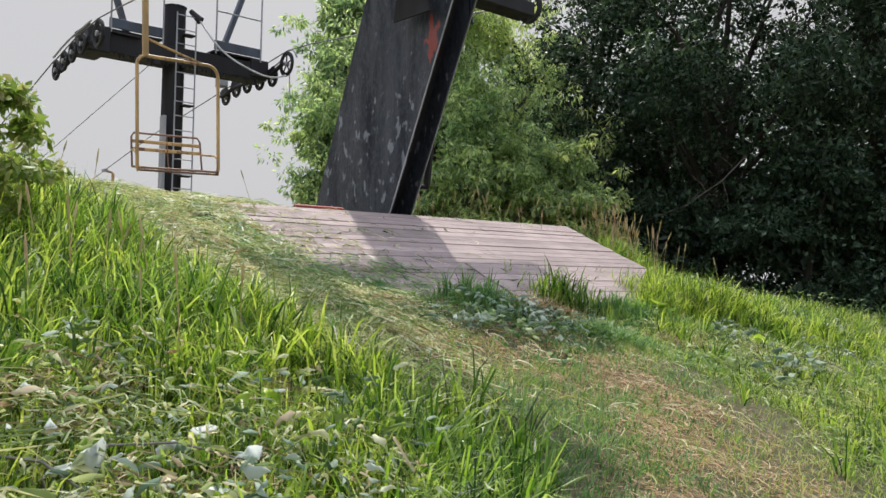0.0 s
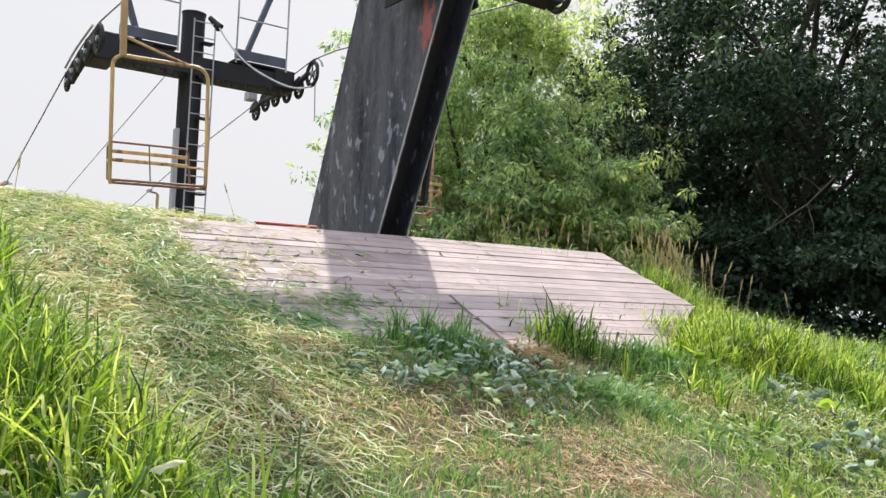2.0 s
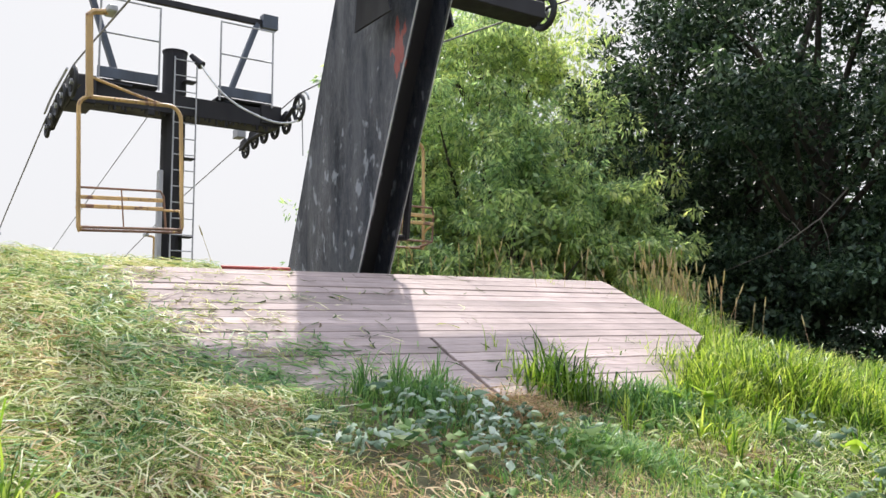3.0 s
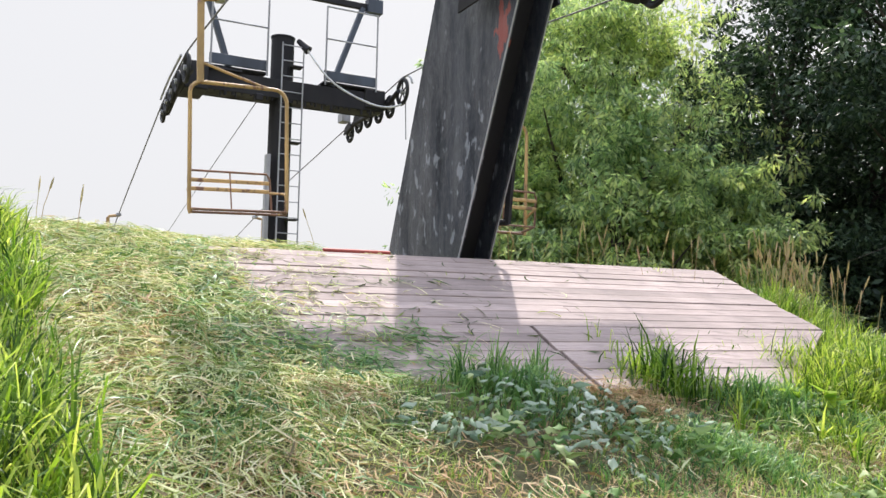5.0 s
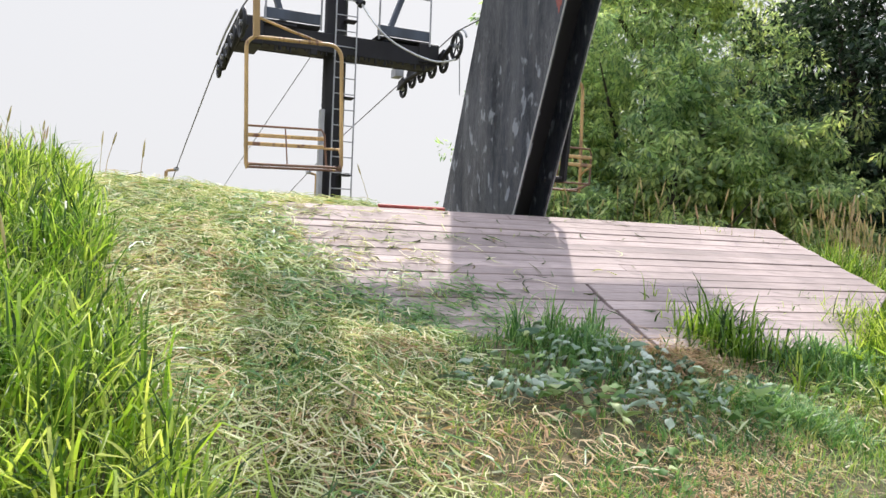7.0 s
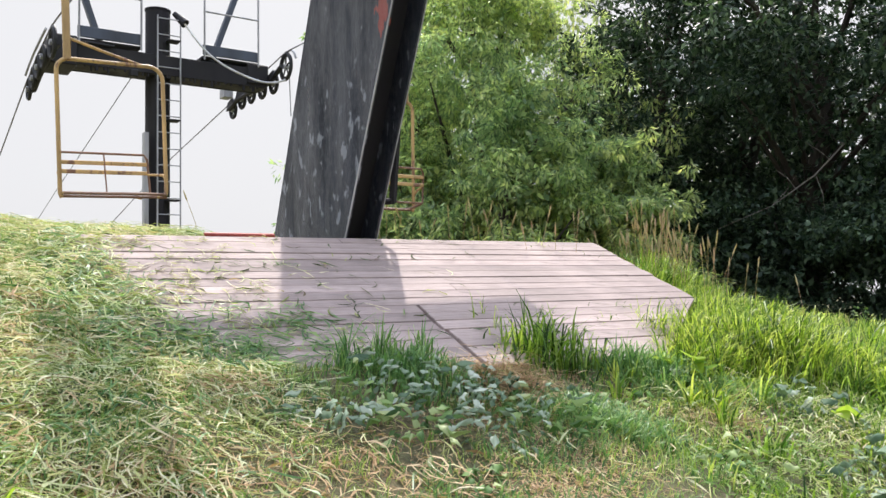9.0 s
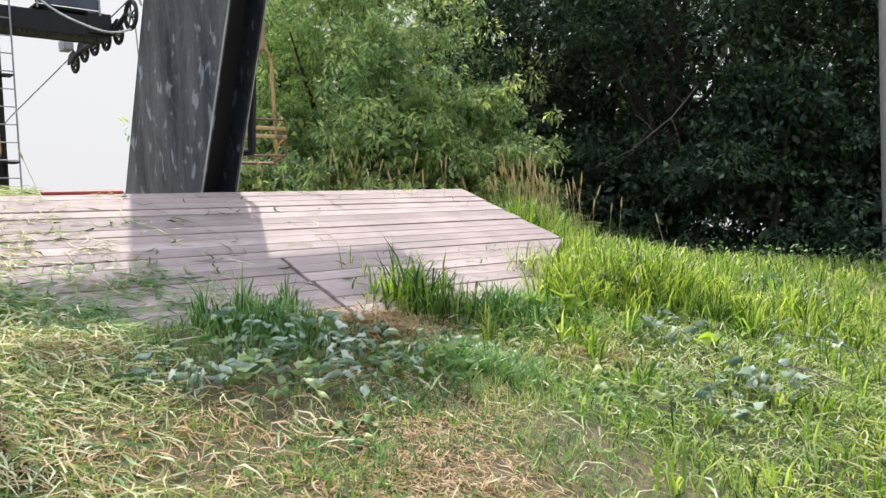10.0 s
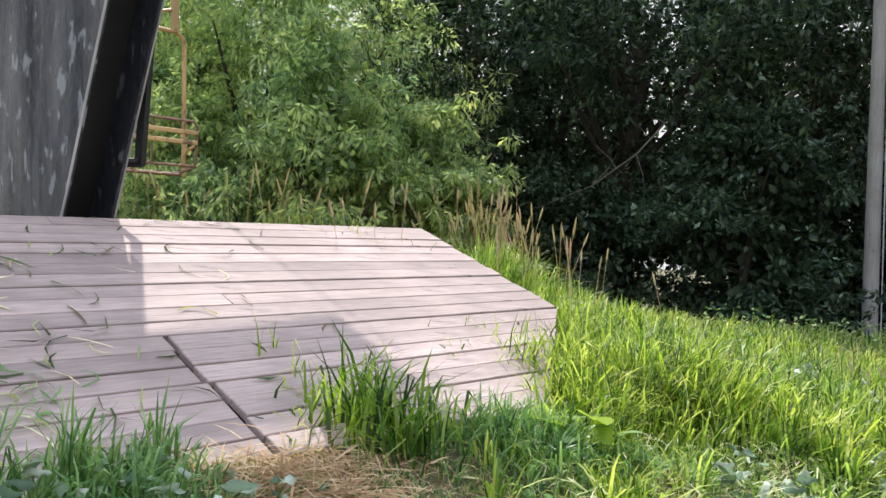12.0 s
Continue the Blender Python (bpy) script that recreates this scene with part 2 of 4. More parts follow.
LIFT = Matrix(((0.641, 0.767, 0, CX), (0.767, -0.641, 0, CY), (0, 0, 1, 0), (0, 0, 0, 1)))   # f across the line, e along it
SLOPE = 0.387
S0, S1, W0, W1 = -3.46, 2.55, -1.293, 1.515       # the deck's ends and edges

COEF = {(0, 0): 0.852, (0, 1): 0.816, (0, 2): 0.026, (0, 3): -0.132, (0, 4): -0.05, (1, 0): -1.209, (1, 1): -0.178, (1, 2): 0.259,
        (1, 3): 0.134, (2, 0): 0.114, (2, 1): -0.271, (2, 2): -0.119, (3, 0): 0.135, (3, 1): 0.092, (4, 0): -0.032}


def smooth(a, b, x):
    t = np.clip((x - a) / (b - a), 0, 1)
    return t * t * (3 - 2 * t)


def height(x, y):
    """The lie of the land: a mound with the ramp on it, falling away behind and far off."""
    x, y = np.asarray(x, float), np.asarray(y, float)
    xc, yc = np.clip(x, -6.5, 9.0), np.clip(y, -3.0, 19.0)
    u, v = (xc - 1) / 5, (yc - 8) / 5
    z = sum(k * u ** i * v ** j for (i, j), k in COEF.items())
    out = np.hypot(x - xc, y - yc)
    z = z - 0.24 * out / (1 + out / 40)
    dx, dy = x - CX, y - CY
    s, w = 0.70 * dx + 0.714 * dy, 0.714 * dx - 0.70 * dy
    e = 0.767 * dx - 0.641 * dy
    z = z - 0.30 * np.clip(-e - 3.4, 0, 30) * smooth(-14, -2, x + 0 * y) - 0.16 * np.clip(-e - 3.4, 0, 30) * (1 - smooth(-14, -2, x + 0 * y))
    z = z + 0.035 * np.sin(2.1 * x + 0.7 * y) * np.sin(1.7 * y - 0.4 * x) + 0.018 * np.sin(5.3 * x + 2) * np.sin(4.7 * y)
    top = CZ - SLOPE * w - 0.17
    ds = np.maximum(np.maximum(S0 - s, s - S1), np.maximum(W0 - w, w - W1))
    edge = 1 - smooth(-0.04, 0.10, ds)
    return z * (1 - edge) + np.where(edge > 0, np.minimum(np.maximum(z, top - 0.1), top), z) * edge


# ---- mesh helpers ----
def part(name, bm, mat, parent=None, label=""):
    me = bpy.data.meshes.new(name)
    bmesh.ops.recalc_face_normals(bm, faces=bm.faces)
    bm.to_mesh(me)
    bm.free()
    me.materials.append(mat)
    ob = new(name, me)
    ob.parent = parent
    return tagged(ob, label)


def thing(name, m, label, category, group="", kind=""):
    ob = new(name)
    ob.empty_display_size = 0.2
    ob.matrix_basis = m
    return tagged(ob, label, category, group, kind)


def box(bm, lo, hi, m=None, bevel=0.0):
    g = bmesh.ops.create_cube(bm, size=1.0)["verts"]
    lo, hi = Vector(lo), Vector(hi)
    for v in g:
        v.co = Vector(((lo[i] + hi[i]) / 2 + v.co[i] * (hi[i] - lo[i]) for i in range(3)))
    if bevel:
        es = list({e for v in g for e in v.link_edges})
        g = [v for v in bmesh.ops.bevel(bm, geom=es, offset=bevel, segments=1, affect="EDGES")["verts"]] + [v for v in g if v.is_valid]
    if m is not None:
        bmesh.ops.transform(bm, matrix=m, verts=list({v for v in g if v.is_valid}))
    return bm


def prism(bm, corners, f0, f1):
    """A plate: corners in (e, z), from f0 to f1."""
    a = [bm.verts.new((f0, e, z)) for e, z in corners]
    b = [bm.verts.new((f1, e, z)) for e, z in corners]
    bm.faces.new(a)
    bm.faces.new(b[::-1])
    for i in range(len(a)):
        j = (i + 1) % len(a)
        bm.faces.new((a[j], a[i], b[i], b[j]))
    return bm


def tube(bm, pts, r, n=8, closed=False):
    pts = [Vector(p) for p in pts]
    rs = r if isinstance(r, (list, tuple)) else [r] * len(pts)
    rings = []
    side = None
    for i, p in enumerate(pts):
        a = pts[i - 1] if i or closed else p
        b = pts[(i + 1) % len(pts)] if i + 1 < len(pts) or closed else p
        d = (b - a).normalized()
        if side is None:
            side = d.orthogonal().normalized()
        side = (side - d * side.dot(d)).normalized()
        up = d.cross(side)
        rings.append([bm.verts.new(p + rs[i] * (side * math.cos(2 * math.pi * k / n) + up * math.sin(2 * math.pi * k / n))) for k in range(n)])
    pairs = list(zip(rings, rings[1:])) + ([(rings[-1], rings[0])] if closed else [])
    for p, q in pairs:
        for k in range(n):
            bm.faces.new((p[k], p[(k + 1) % n], q[(k + 1) % n], q[k]))
    if not closed:
        bm.faces.new(rings[0][::-1])
        bm.faces.new(rings[-1])
    return bm


def arc(c, r, a0, a1, n, axes=(0, 2)):
    out = []
    for i in range(n + 1):
        a = radians(a0 + (a1 - a0) * i / n)
        p = list(c)
        p[axes[0]] += r * math.cos(a)
        p[axes[1]] += r * math.sin(a)
        out.append(tuple(p))
    return out


def raw_mesh(name, co, faces_per, base_faces, count, verts_per, mat):
    """Many alike pieces in one mesh: co (count * verts_per, 3); base_faces: index tuples of one piece."""
    me = bpy.data.meshes.new(name)
    loops1 = np.concatenate([np.array(f) for f in base_faces])
    sizes1 = np.array([len(f) for f in base_faces])
    loops = (loops1[None, :] + (np.arange(count) * verts_per)[:, None]).ravel().astype(np.int32)
    sizes = np.tile(sizes1, count)
    starts = np.concatenate([[0], np.cumsum(sizes)[:-1]]).astype(np.int32)
    me.vertices.add(len(co))
    me.vertices.foreach_set("co", co.astype(np.float32).ravel())
    me.loops.add(len(loops))
    me.loops.foreach_set("vertex_index", loops)
    me.polygons.add(len(sizes))
    me.polygons.foreach_set("loop_start", starts)
    me.update(calc_edges=True)
    me.materials.append(mat)
    return me


# ---- ground ----
def build_ground():
    xs = np.concatenate([np.linspace(-900, -40, 14), np.linspace(-36, -8, 15), np.linspace(-7, 10, 120), np.linspace(11, 40, 16), np.linspace(48, 900, 14)])
    ys = np.concatenate([np.linspace(-900, -40, 14), np.linspace(-34, -4, 14), np.linspace(-3, 20, 150), np.linspace(21, 48, 16), np.linspace(55, 900, 14)])
    gx, gy = np.meshgrid(xs, ys)
    gz = height(gx, gy)
    co = np.stack([gx.ravel(), gy.ravel(), gz.ravel()], 1)
    nx, ny = len(xs), len(ys)
    me = bpy.data.meshes.new("ground")
    i = (np.arange(ny - 1)[:, None] * nx + np.arange(nx - 1)[None, :]).ravel()
    me.from_pydata(co.tolist(), [], np.stack([i, i + 1, i + nx + 1, i + nx], 1).tolist())
    me.materials.append(M_SOIL)
    for p in me.polygons:
        p.use_smooth = True
    return tagged(new("ground", me), "sloping hillside of soil under grass and cut hay", "ground", kind="structure")


build_ground()


# ---- deck ----
def deck_matrix(s, w, dz=0.0):
    tilt = Matrix.Rotation(-math.atan(SLOPE), 4, "X")
    return DECK @ Matrix.Translation((s, w, CZ - SLOPE * w + dz)) @ tilt


ROWS_N = 18
PITCH = (W1 - W0) / ROWS_N * math.hypot(1, SLOPE)


def build_deck():
    root = thing("deck", deck_matrix(-0.45, W1, -0.17), "weathered pinkish-grey plank unloading ramp on a grassy mound", "deck", kind="structure")
    inv = root.matrix_basis.inverted()
    rnd = random.Random(4)
    down = (W1 - W0) * math.hypot(1, SLOPE)
    # rim and joists, in the root's own axes: x along the boards, y down the ramp from the lower edge
    L, R = S0 + 0.45, S1 + 0.45
    for y0, end in ((-down + 0.02, R - 0.02), (-0.06, R - 1.62)):
        part("rim_beam", box(bmesh.new(), (L + 0.02, y0, -0.03), (end, y0 + 0.045, 0.135), None, 0.006), M_JOIST, root)
    for i in range(13):
        x = L + 0.03 + (R - L - 0.1) * i / 12
        foot = -0.065 - max(0.0, (x - (R - 1.6)) / 1.28) * 1.07
        part("joist", box(bmesh.new(), (x, -down + 0.07, -0.03), (x + 0.045, foot, 0.135), None, 0.005), M_JOIST, root)
    part("edge_board", box(bmesh.new(), (-1.75, -down - 0.045, 0.06), (-1.05, -down - 0.004, 0.192), None, 0.008), M_RED, root, "faded red painted edge board")
    def end_at(y):
        """Where the boards end: nearly square above, cut slantwise at the lower corner."""
        w = W1 + y / math.hypot(1, SLOPE)
        return R - 0.06 * (w - W0) - max(0.0, w - 0.42) * 1.28

    def board_mesh(half, slant, mat):
        h = PITCH / 2 - 0.0058
        bm = bmesh.new()
        c = 0.005
        rings = []
        for z, k in ((-0.019, 0), (0.014, 0), (0.019, c)):
            rings.append([bm.verts.new(v) for v in ((-half + k, -h + k, z), (half + slant - k, -h + k, z), (half - slant - k, h - k, z), (-half + k, h - k, z))])
        bm.faces.new(rings[0][::-1])
        bm.faces.new(rings[-1])
        for p, q in zip(rings, rings[1:]):
            for k in range(4):
                bm.faces.new((p[k], p[(k + 1) % 4], q[(k + 1) % 4], q[k]))
        me = bpy.data.meshes.new("board")
        bm.to_mesh(me)
        bm.free()
        me.materials.append(mat)
        return me
    cache = {}
    for r in range(ROWS_N):
        y = -down + (r + 0.5) * down / ROWS_N
        stop = end_at(y)
        slant = round((end_at(y - PITCH / 2) - end_at(y + PITCH / 2)) / 2, 2)
        if r >= 11:
            cuts = [L, -0.825 + 0.45 - (0.015 + rnd.uniform(0, 0.03)), stop]
        else:
            cuts = [L, stop] if r % 4 else [L, -0.4 + 0.3 * (r % 3), stop]
        for k, (a, b) in enumerate(zip(cuts, cuts[1:])):
            gap = 0.035 if r >= 11 and k == 1 else 0.004
            a2 = a + rnd.uniform(-0.02, 0.02) if k == 0 else a + gap
            half = round((b - a2) / 2, 2)
            last = b == stop
            mat = M_BOARD
            key = (half, slant if last else 0.0, mat.name)
            if key not in cache:
                cache[key] = board_mesh(*key[:2], mat)
            ob = new("board", cache[key])
            ob.parent = root
            ob.matrix_basis = pose((a2 + b) / 2, y, 0.152 + rnd.uniform(-0.004, 0.005), rnd.uniform(-1.2, 1.2), rnd.uniform(-0.1, 0.1), rnd.uniform(-0.06, 0.06))
    return root


build_deck()


# ---- leaning pylon with its head ----
def pylon_e(z, far):
    return (-3.33 + 0.405 * (z - 2.12)) if far else (-1.42 + 0.45 * (z - 2.03))


def build_pylon():
    z0, z1, zs = 1.25, 5.35, 4.95
    base = LIFT @ Matrix.Translation((-0.39, -2.5, z0))
    root = thing("lift_pylon", base, "leaning black box-section lift pylon with chipped paint behind the deck", "pylon")
    o = Vector((-0.39, -2.5, z0))

    def rel(poly):
        return [(e - o.y, z - o.z) for e, z in poly]

    def edge(lo, hi, d_far, d_near):
        return rel([(pylon_e(lo, True) + d_far, lo), (pylon_e(lo, False) + d_near, lo), (pylon_e(zs, False) + d_near, zs), (-0.72, hi), (pylon_e(hi, True) + d_far, hi)])
    part("face_plate", prism(bmesh.new(), edge(z0, z1, 0, 0), -0.19, -0.165), M_PYLON, root, "black painted steel plate with pale chips and red primer patch")
    part("face_plate", prism(bmesh.new(), edge(z0, z1, 0, 0), 0.165, 0.19), M_PYLON, root)
    for far in (True, False):
        lo, hi = z0, z1 if far else zs
        e = lambda z, d: pylon_e(z, far) + d
        d0, d1 = (0.30, 0.33) if far else (-0.36, -0.33)
        part("side_plate", prism(bmesh.new(), rel([(e(lo, d0), lo), (e(lo, d1), lo), (e(hi, d1), hi), (e(hi, d0), hi)]), -0.165, 0.165), M_BLACK, root)
    # pale strips that paint in the lit edges of the plates
    for f in (-0.195, 0.185):
        part("edge_strip", prism(bmesh.new(), rel([(pylon_e(z0, False) - 0.012, z0), (pylon_e(z0, False) + 0.006, z0), (pylon_e(zs, False) + 0.006, zs), (pylon_e(zs, False) - 0.012, zs)]), f, f + 0.012), M_GALV, root)
    # flat guide bar standing off the side on a bracket
    bar = prism(bmesh.new(), rel([(-1.25, 2.37), (-1.15, 2.37), (-0.95, 3.86), (-1.05, 3.86)]), 0.24, 0.275)
    # Added plate that stops sunlight passing between pylon and bar.
    part("bar_stay", prism(bmesh.new(), rel([(-1.15, 2.95), (-1.08, 2.95), (-0.97, 3.8), (-1.04, 3.8)]), 0.191, 0.239), M_BLACK, root)
    part("guide_bar", bar, M_BLACK, root, "flat black guide bar")
    bracket = tube(bmesh.new(), [(0.18, -1.42 - o.y, 2.40 - o.z), (0.24, -1.34 - o.y, 2.40 - o.z), (0.255, -1.18 - o.y, 2.39 - o.z)], [0.045, 0.034, 0.034], 8)
    part("bar_bracket", bracket, M_BLACK, root)
    # head: cross beam with a lead wheel on the far end, unseen frame above
    zc = 5.13
    bm = box(bmesh.new(), (-1.15, -1.12 - o.y, zc - 0.13 - o.z), (1.95, -0.78 - o.y, zc + 0.17 - o.z), None, 0.012)
    for v in bm.verts:
        if v.co.x > 1.0 or v.co.x < -1.1:
            v.co.z += 0.06 if v.co.z < zc - o.z else -0.03
    part("cross_beam", bm, M_BLACK, root)
    for f in (-0.38, 0.38):
        part("gusset", prism(bmesh.new(), rel([(-1.2, 4.55), (-0.45, 4.55), (-0.6, 4.99), (-1.12, 4.99)]), f - 0.012, f + 0.012), M_BLACK, root)
    wheel_part(root, (2.24, -1.15 - o.y, 5.33 - o.z), 0.235, "lead_wheel")
    part("wheel_bracket", tube(bmesh.new(), [(1.9, -0.95 - o.y, 5.05 - o.z), (2.12, -1.1 - o.y, 5.2 - o.z), (2.16, -1.15 - o.y, 5.33 - o.z)], 0.05, 8), M_BLACK, root)
    part("head_cap", box(bmesh.new(), (-0.24, -2.15 - o.y, 5.352 - o.z), (0.24, -0.75 - o.y, 5.6 - o.z), None, 0.015), M_BLACK, root)
    # unseen carriage frame overhead, added for its shadow: cross beam, two side beams, blocks
    for lo, hi in (((-1.27, -3.15), (2.8, -2.5)), ((-1.27, -2.48), (-0.75, 0.6)), ((2.36, -2.48), (2.8, -1.9))):
        beam = box(bmesh.new(), (lo[0], lo[1] - o.y, 6.5 - o.z), (hi[0], hi[1] - o.y, 6.72 - o.z), None, 0.015)
        for v in beam.verts:            # the cross beam narrows towards its outer end, to shape its shadow
            if v.co.x > 2.5 and v.co.y < -2.9 - o.y:
                v.co.y += 0.1
        part("carriage_beam", beam, M_BLACK, root)
    # Unseen blocks, set where the weeds below the deck lie in shadow.
    part("gearbox", box(bmesh.new(), (0.36, -2.2 - o.y, 6.4 - o.z), (1.1, -1.55 - o.y, 6.75 - o.z), None, 0.03), M_BLACK, root)
    part("motor", tube(bmesh.new(), [(1.0, -1.62 - o.y, 6.56 - o.z), (1.55, -1.12 - o.y, 6.56 - o.z)], 0.22, 14), M_BLACK, root)
    part("gearbox_arm", box(bmesh.new(), (0.62, -2.498 - o.y, 6.5 - o.z), (0.82, -2.205 - o.y, 6.66 - o.z), None, 0.01), M_BLACK, root)
    for f in (-0.16, 0.16):
        part("strut", tube(bmesh.new(), [(f, -1.75 - o.y, 5.58 - o.z), (f, -2.9 - o.y, 6.52 - o.z)], 0.07, 8), M_BLACK, root)
    return root




def wheel_part(root, c, r, name="sheave", axis="f"):
    """A rubber-lined line wheel with spokes; its axle lies across the line."""
    c = Vector(c)
    bm = tube(bmesh.new(), arc(c, r - 0.03, 0, 345, 23, (1, 2)), 0.034, 8, True)
    tyre = part(name, bm, M_RUBBER, root)
    bm = tube(bmesh.new(), arc(c, r - 0.075, 0, 345, 23, (1, 2)), 0.018, 6, True)
    part("rim", bm, M_BLACK, tyre)
    for k in range(5):
        a = 2 * math.pi * k / 5 + 0.3
        d = Vector((0, math.cos(a), math.sin(a)))
        part("spoke", tube(bmesh.new(), [c + d * 0.03, c + d * (r - 0.08)], 0.016, 6), M_BLACK, tyre)
    part("hub", tube(bmesh.new(), [c - Vector((0.05, 0, 0)), c + Vector((0.05, 0, 0))], 0.05, 10), M_GALV, tyre)
    return tyre


build_pylon()


# ---- line tower ----
def build_tower():
    bx, by = (LIFT @ Vector((-0.34, -9.45, 0))).xy
    z0 = float(height(bx, by)) - 0.1
    o = Vector((-0.34, -9.45, z0))
    root = thing("lift_tower", LIFT @ Matrix.Translation(o), "black steel chairlift tower with cross arm, ladder and railed platforms", "tower")

    def p(f, e, z):
        return Vector((f, e, z)) - o
    part("pole", tube(bmesh.new(), [p(-0.34, -9.45, z0), p(-0.34, -9.45, 6.72)], 0.225, 20), M_BLACK, root)
    part("pole_cap", tube(bmesh.new(), [p(-0.34, -9.45, 6.72), p(-0.34, -9.45, 6.75)], 0.24, 20), M_BLACK, root)
    part("cable_conduit", box(bmesh.new(), p(-0.66, -9.3, z0), p(-0.58, -9.14, 4.35), None, 0.006), M_GALV, root, "pale grey cable cover")
    # cross arm: two channels with clutter below
    for e in (-9.73, -9.19):
        bm = box(bmesh.new(), p(-2.2, e, 5.45), p(1.72, e + 0.05, 5.82), None, 0.006)
        part("arm_channel", bm, M_BLACK, root)
    part("arm_plate", box(bmesh.new(), p(-2.2, -9.68, 5.79), p(1.72, -9.19, 5.81), None, 0.004), M_BLACK, root)
    part("arm_plate", box(bmesh.new(), p(-2.2, -9.68, 5.46), p(1.72, -9.19, 5.48), None, 0.004), M_BLACK, root)
    rnd = random.Random(7)
    for i in range(34):
        f = -2.0 + i * 0.108 + rnd.uniform(-0.05, 0.05)
        part("bolt", tube(bmesh.new(), [p(f, -9.17, 5.47), p(f, -9.17, 5.46 - rnd.uniform(0.03, 0.12))], rnd.uniform(0.016, 0.034), 6), M_BLACK, root)
    part("lamp_box", box(bmesh.new(), p(-0.95, -9.2, 5.32), p(-0.8, -9.0, 5.46), None, 0.02), M_BLACK, root)
    # platforms: toe boards, floor, rails
    for a, b in ((-1.82, -0.72), (0.41, 1.53)):
        part("toe_board", box(bmesh.new(), p(a, -9.12, 5.93), p(b, -9.08, 6.13), None, 0.006), M_BLUE, root, "slate-blue toe board")
        part("platform", box(bmesh.new(), p(a, -9.65, 5.88), p(b, -9.125, 5.92), None, 0.005), M_BLACK, root)
        for f in (a + 0.02, b - 0.02):
            part("rail_post", tube(bmesh.new(), [p(f, -9.06, 5.83), p(f, -9.06, 7.42)], 0.019, 8), M_GALV, root)
        for z in (6.76, 7.41):
            part("rail", tube(bmesh.new(), [p(a + 0.02, -9.06, z), p(b - 0.02, -9.06, z)], 0.017, 8), M_GALV, root)
    # lifting frame
    for f0, f1 in ((-1.4, -1.98), (0.62, 1.24)):
        v = p(f1, -9.25, 7.58) - p(f0, -9.25, 5.85)
        bm = box(bmesh.new(), (-0.07, -0.05, 0), (0.07, 0.05, v.length), Matrix.Translation(p(f0, -9.25, 5.85)) @ v.to_track_quat("Z", "Y").to_matrix().to_4x4(), 0.006)
        part("strut", bm, M_BLUE, root)
    part("lifting_beam", box(bmesh.new(), p(-2.5, -9.3, 7.56), p(1.66, -9.2, 7.68), None, 0.006), M_BLACK, root)
    part("beam_bracket", prism(bmesh.new(), [(-0.07 + 0.2, 7.5 - z0), (0.13 + 0.2, 7.5 - z0), (0.13 + 0.2, 7.78 - z0), (-0.07 + 0.2, 7.78 - z0)], 1.66, 1.98), M_BLUE, root)
    # ladder
    for f in (-0.44, -0.02):
        part("ladder_rail", tube(bmesh.new(), [p(f, -9.08, z0 + 0.3), p(f, -9.08, 6.55)], 0.017, 6), M_GALV, root)
    z = z0 + 0.5
    while z < 6.5:
        part("rung", tube(bmesh.new(), [p(-0.44, -9.08, z), p(-0.02, -9.08, z)], 0.012, 6), M_GALV, root)
        z += 0.305
    for z in (3.1, 4.6, 6.1):
        part("ladder_bracket", box(bmesh.new(), p(-0.25, -9.3, z), p(-0.02, -9.06, z + 0.025), None, 0.004), M_BLACK, root)
    # loudspeaker-like lamp at the pole's head, hanging cable
    part("head_lamp", tube(bmesh.new(), [p(-0.1, -9.2, 6.66), p(0.06, -9.05, 6.45)], [0.05, 0.09], 12), M_BLACK, root)
    pts = []
    for i in range(15):
        t = i / 14
        pts.append(p(0.05 + 1.85 * t, -9.05 + 0.6 * t, 6.45 - 0.9 * t + 1.8 * (t * t - t) - 0.03 * math.sin(9 * t)))
    part("hanging_cable", tube(bmesh.new(), pts, 0.02, 6), M_PALE, root, "pale slack cable")
    part("cable_drop", tube(bmesh.new(), [pts[-1], pts[-1] + Vector((0.02, 0.02, -0.75))], 0.012, 6), M_GALV, root)
    # line wheels on their beams
    left = [(-10.45, 5.19), (-9.95, 5.29), (-9.42, 5.37), (-8.85, 5.42)]
    for e, z in left:
        wheel_part(root, p(-2.4, e, z), 0.21)
    wheel_part(root, p(-2.4, -7.95, 5.44), 0.27)
    part("wheel_beam", tube(bmesh.new(), [p(-2.31, -10.5, 5.19)] + [p(-2.31, e, z) for e, z in left] + [p(-2.31, -7.9, 5.44)], 0.045, 8), M_BLACK, root)
    part("wheel_guard", tube(bmesh.new(), [p(-2.46, e, z + 0.25) for e, z in left] + [p(-2.46, -8.2, 5.72)], 0.02, 6), M_GALV, root)
    right = [(-11.4, 5.44), (-10.85, 5.56), (-10.3, 5.58), (-9.7, 5.56), (-9.1, 5.55)]
    for e, z in right:
        wheel_part(root, p(1.85, e, z), 0.21)
    wheel_part(root, p(1.85, -8.5, 5.76), 0.28)
    part("wheel_beam", tube(bmesh.new(), [p(1.76, e, z) for e, z in right] + [p(1.76, -8.5, 5.76)], 0.045, 8), M_BLACK, root)
    for k, (e, z) in enumerate(left):
        part("wheel_yoke", prism(bmesh.new(), [(e - 0.16 - o.y, z - 0.03 - o.z), (e + 0.3 - o.y, z + 0.03 - o.z), (e + 0.24 - o.y, z + 0.16 - o.z), (e - 0.05 - o.y, z + 0.1 - o.z)], -2.34 - o.x, -2.31 - o.x), M_BLACK, root)
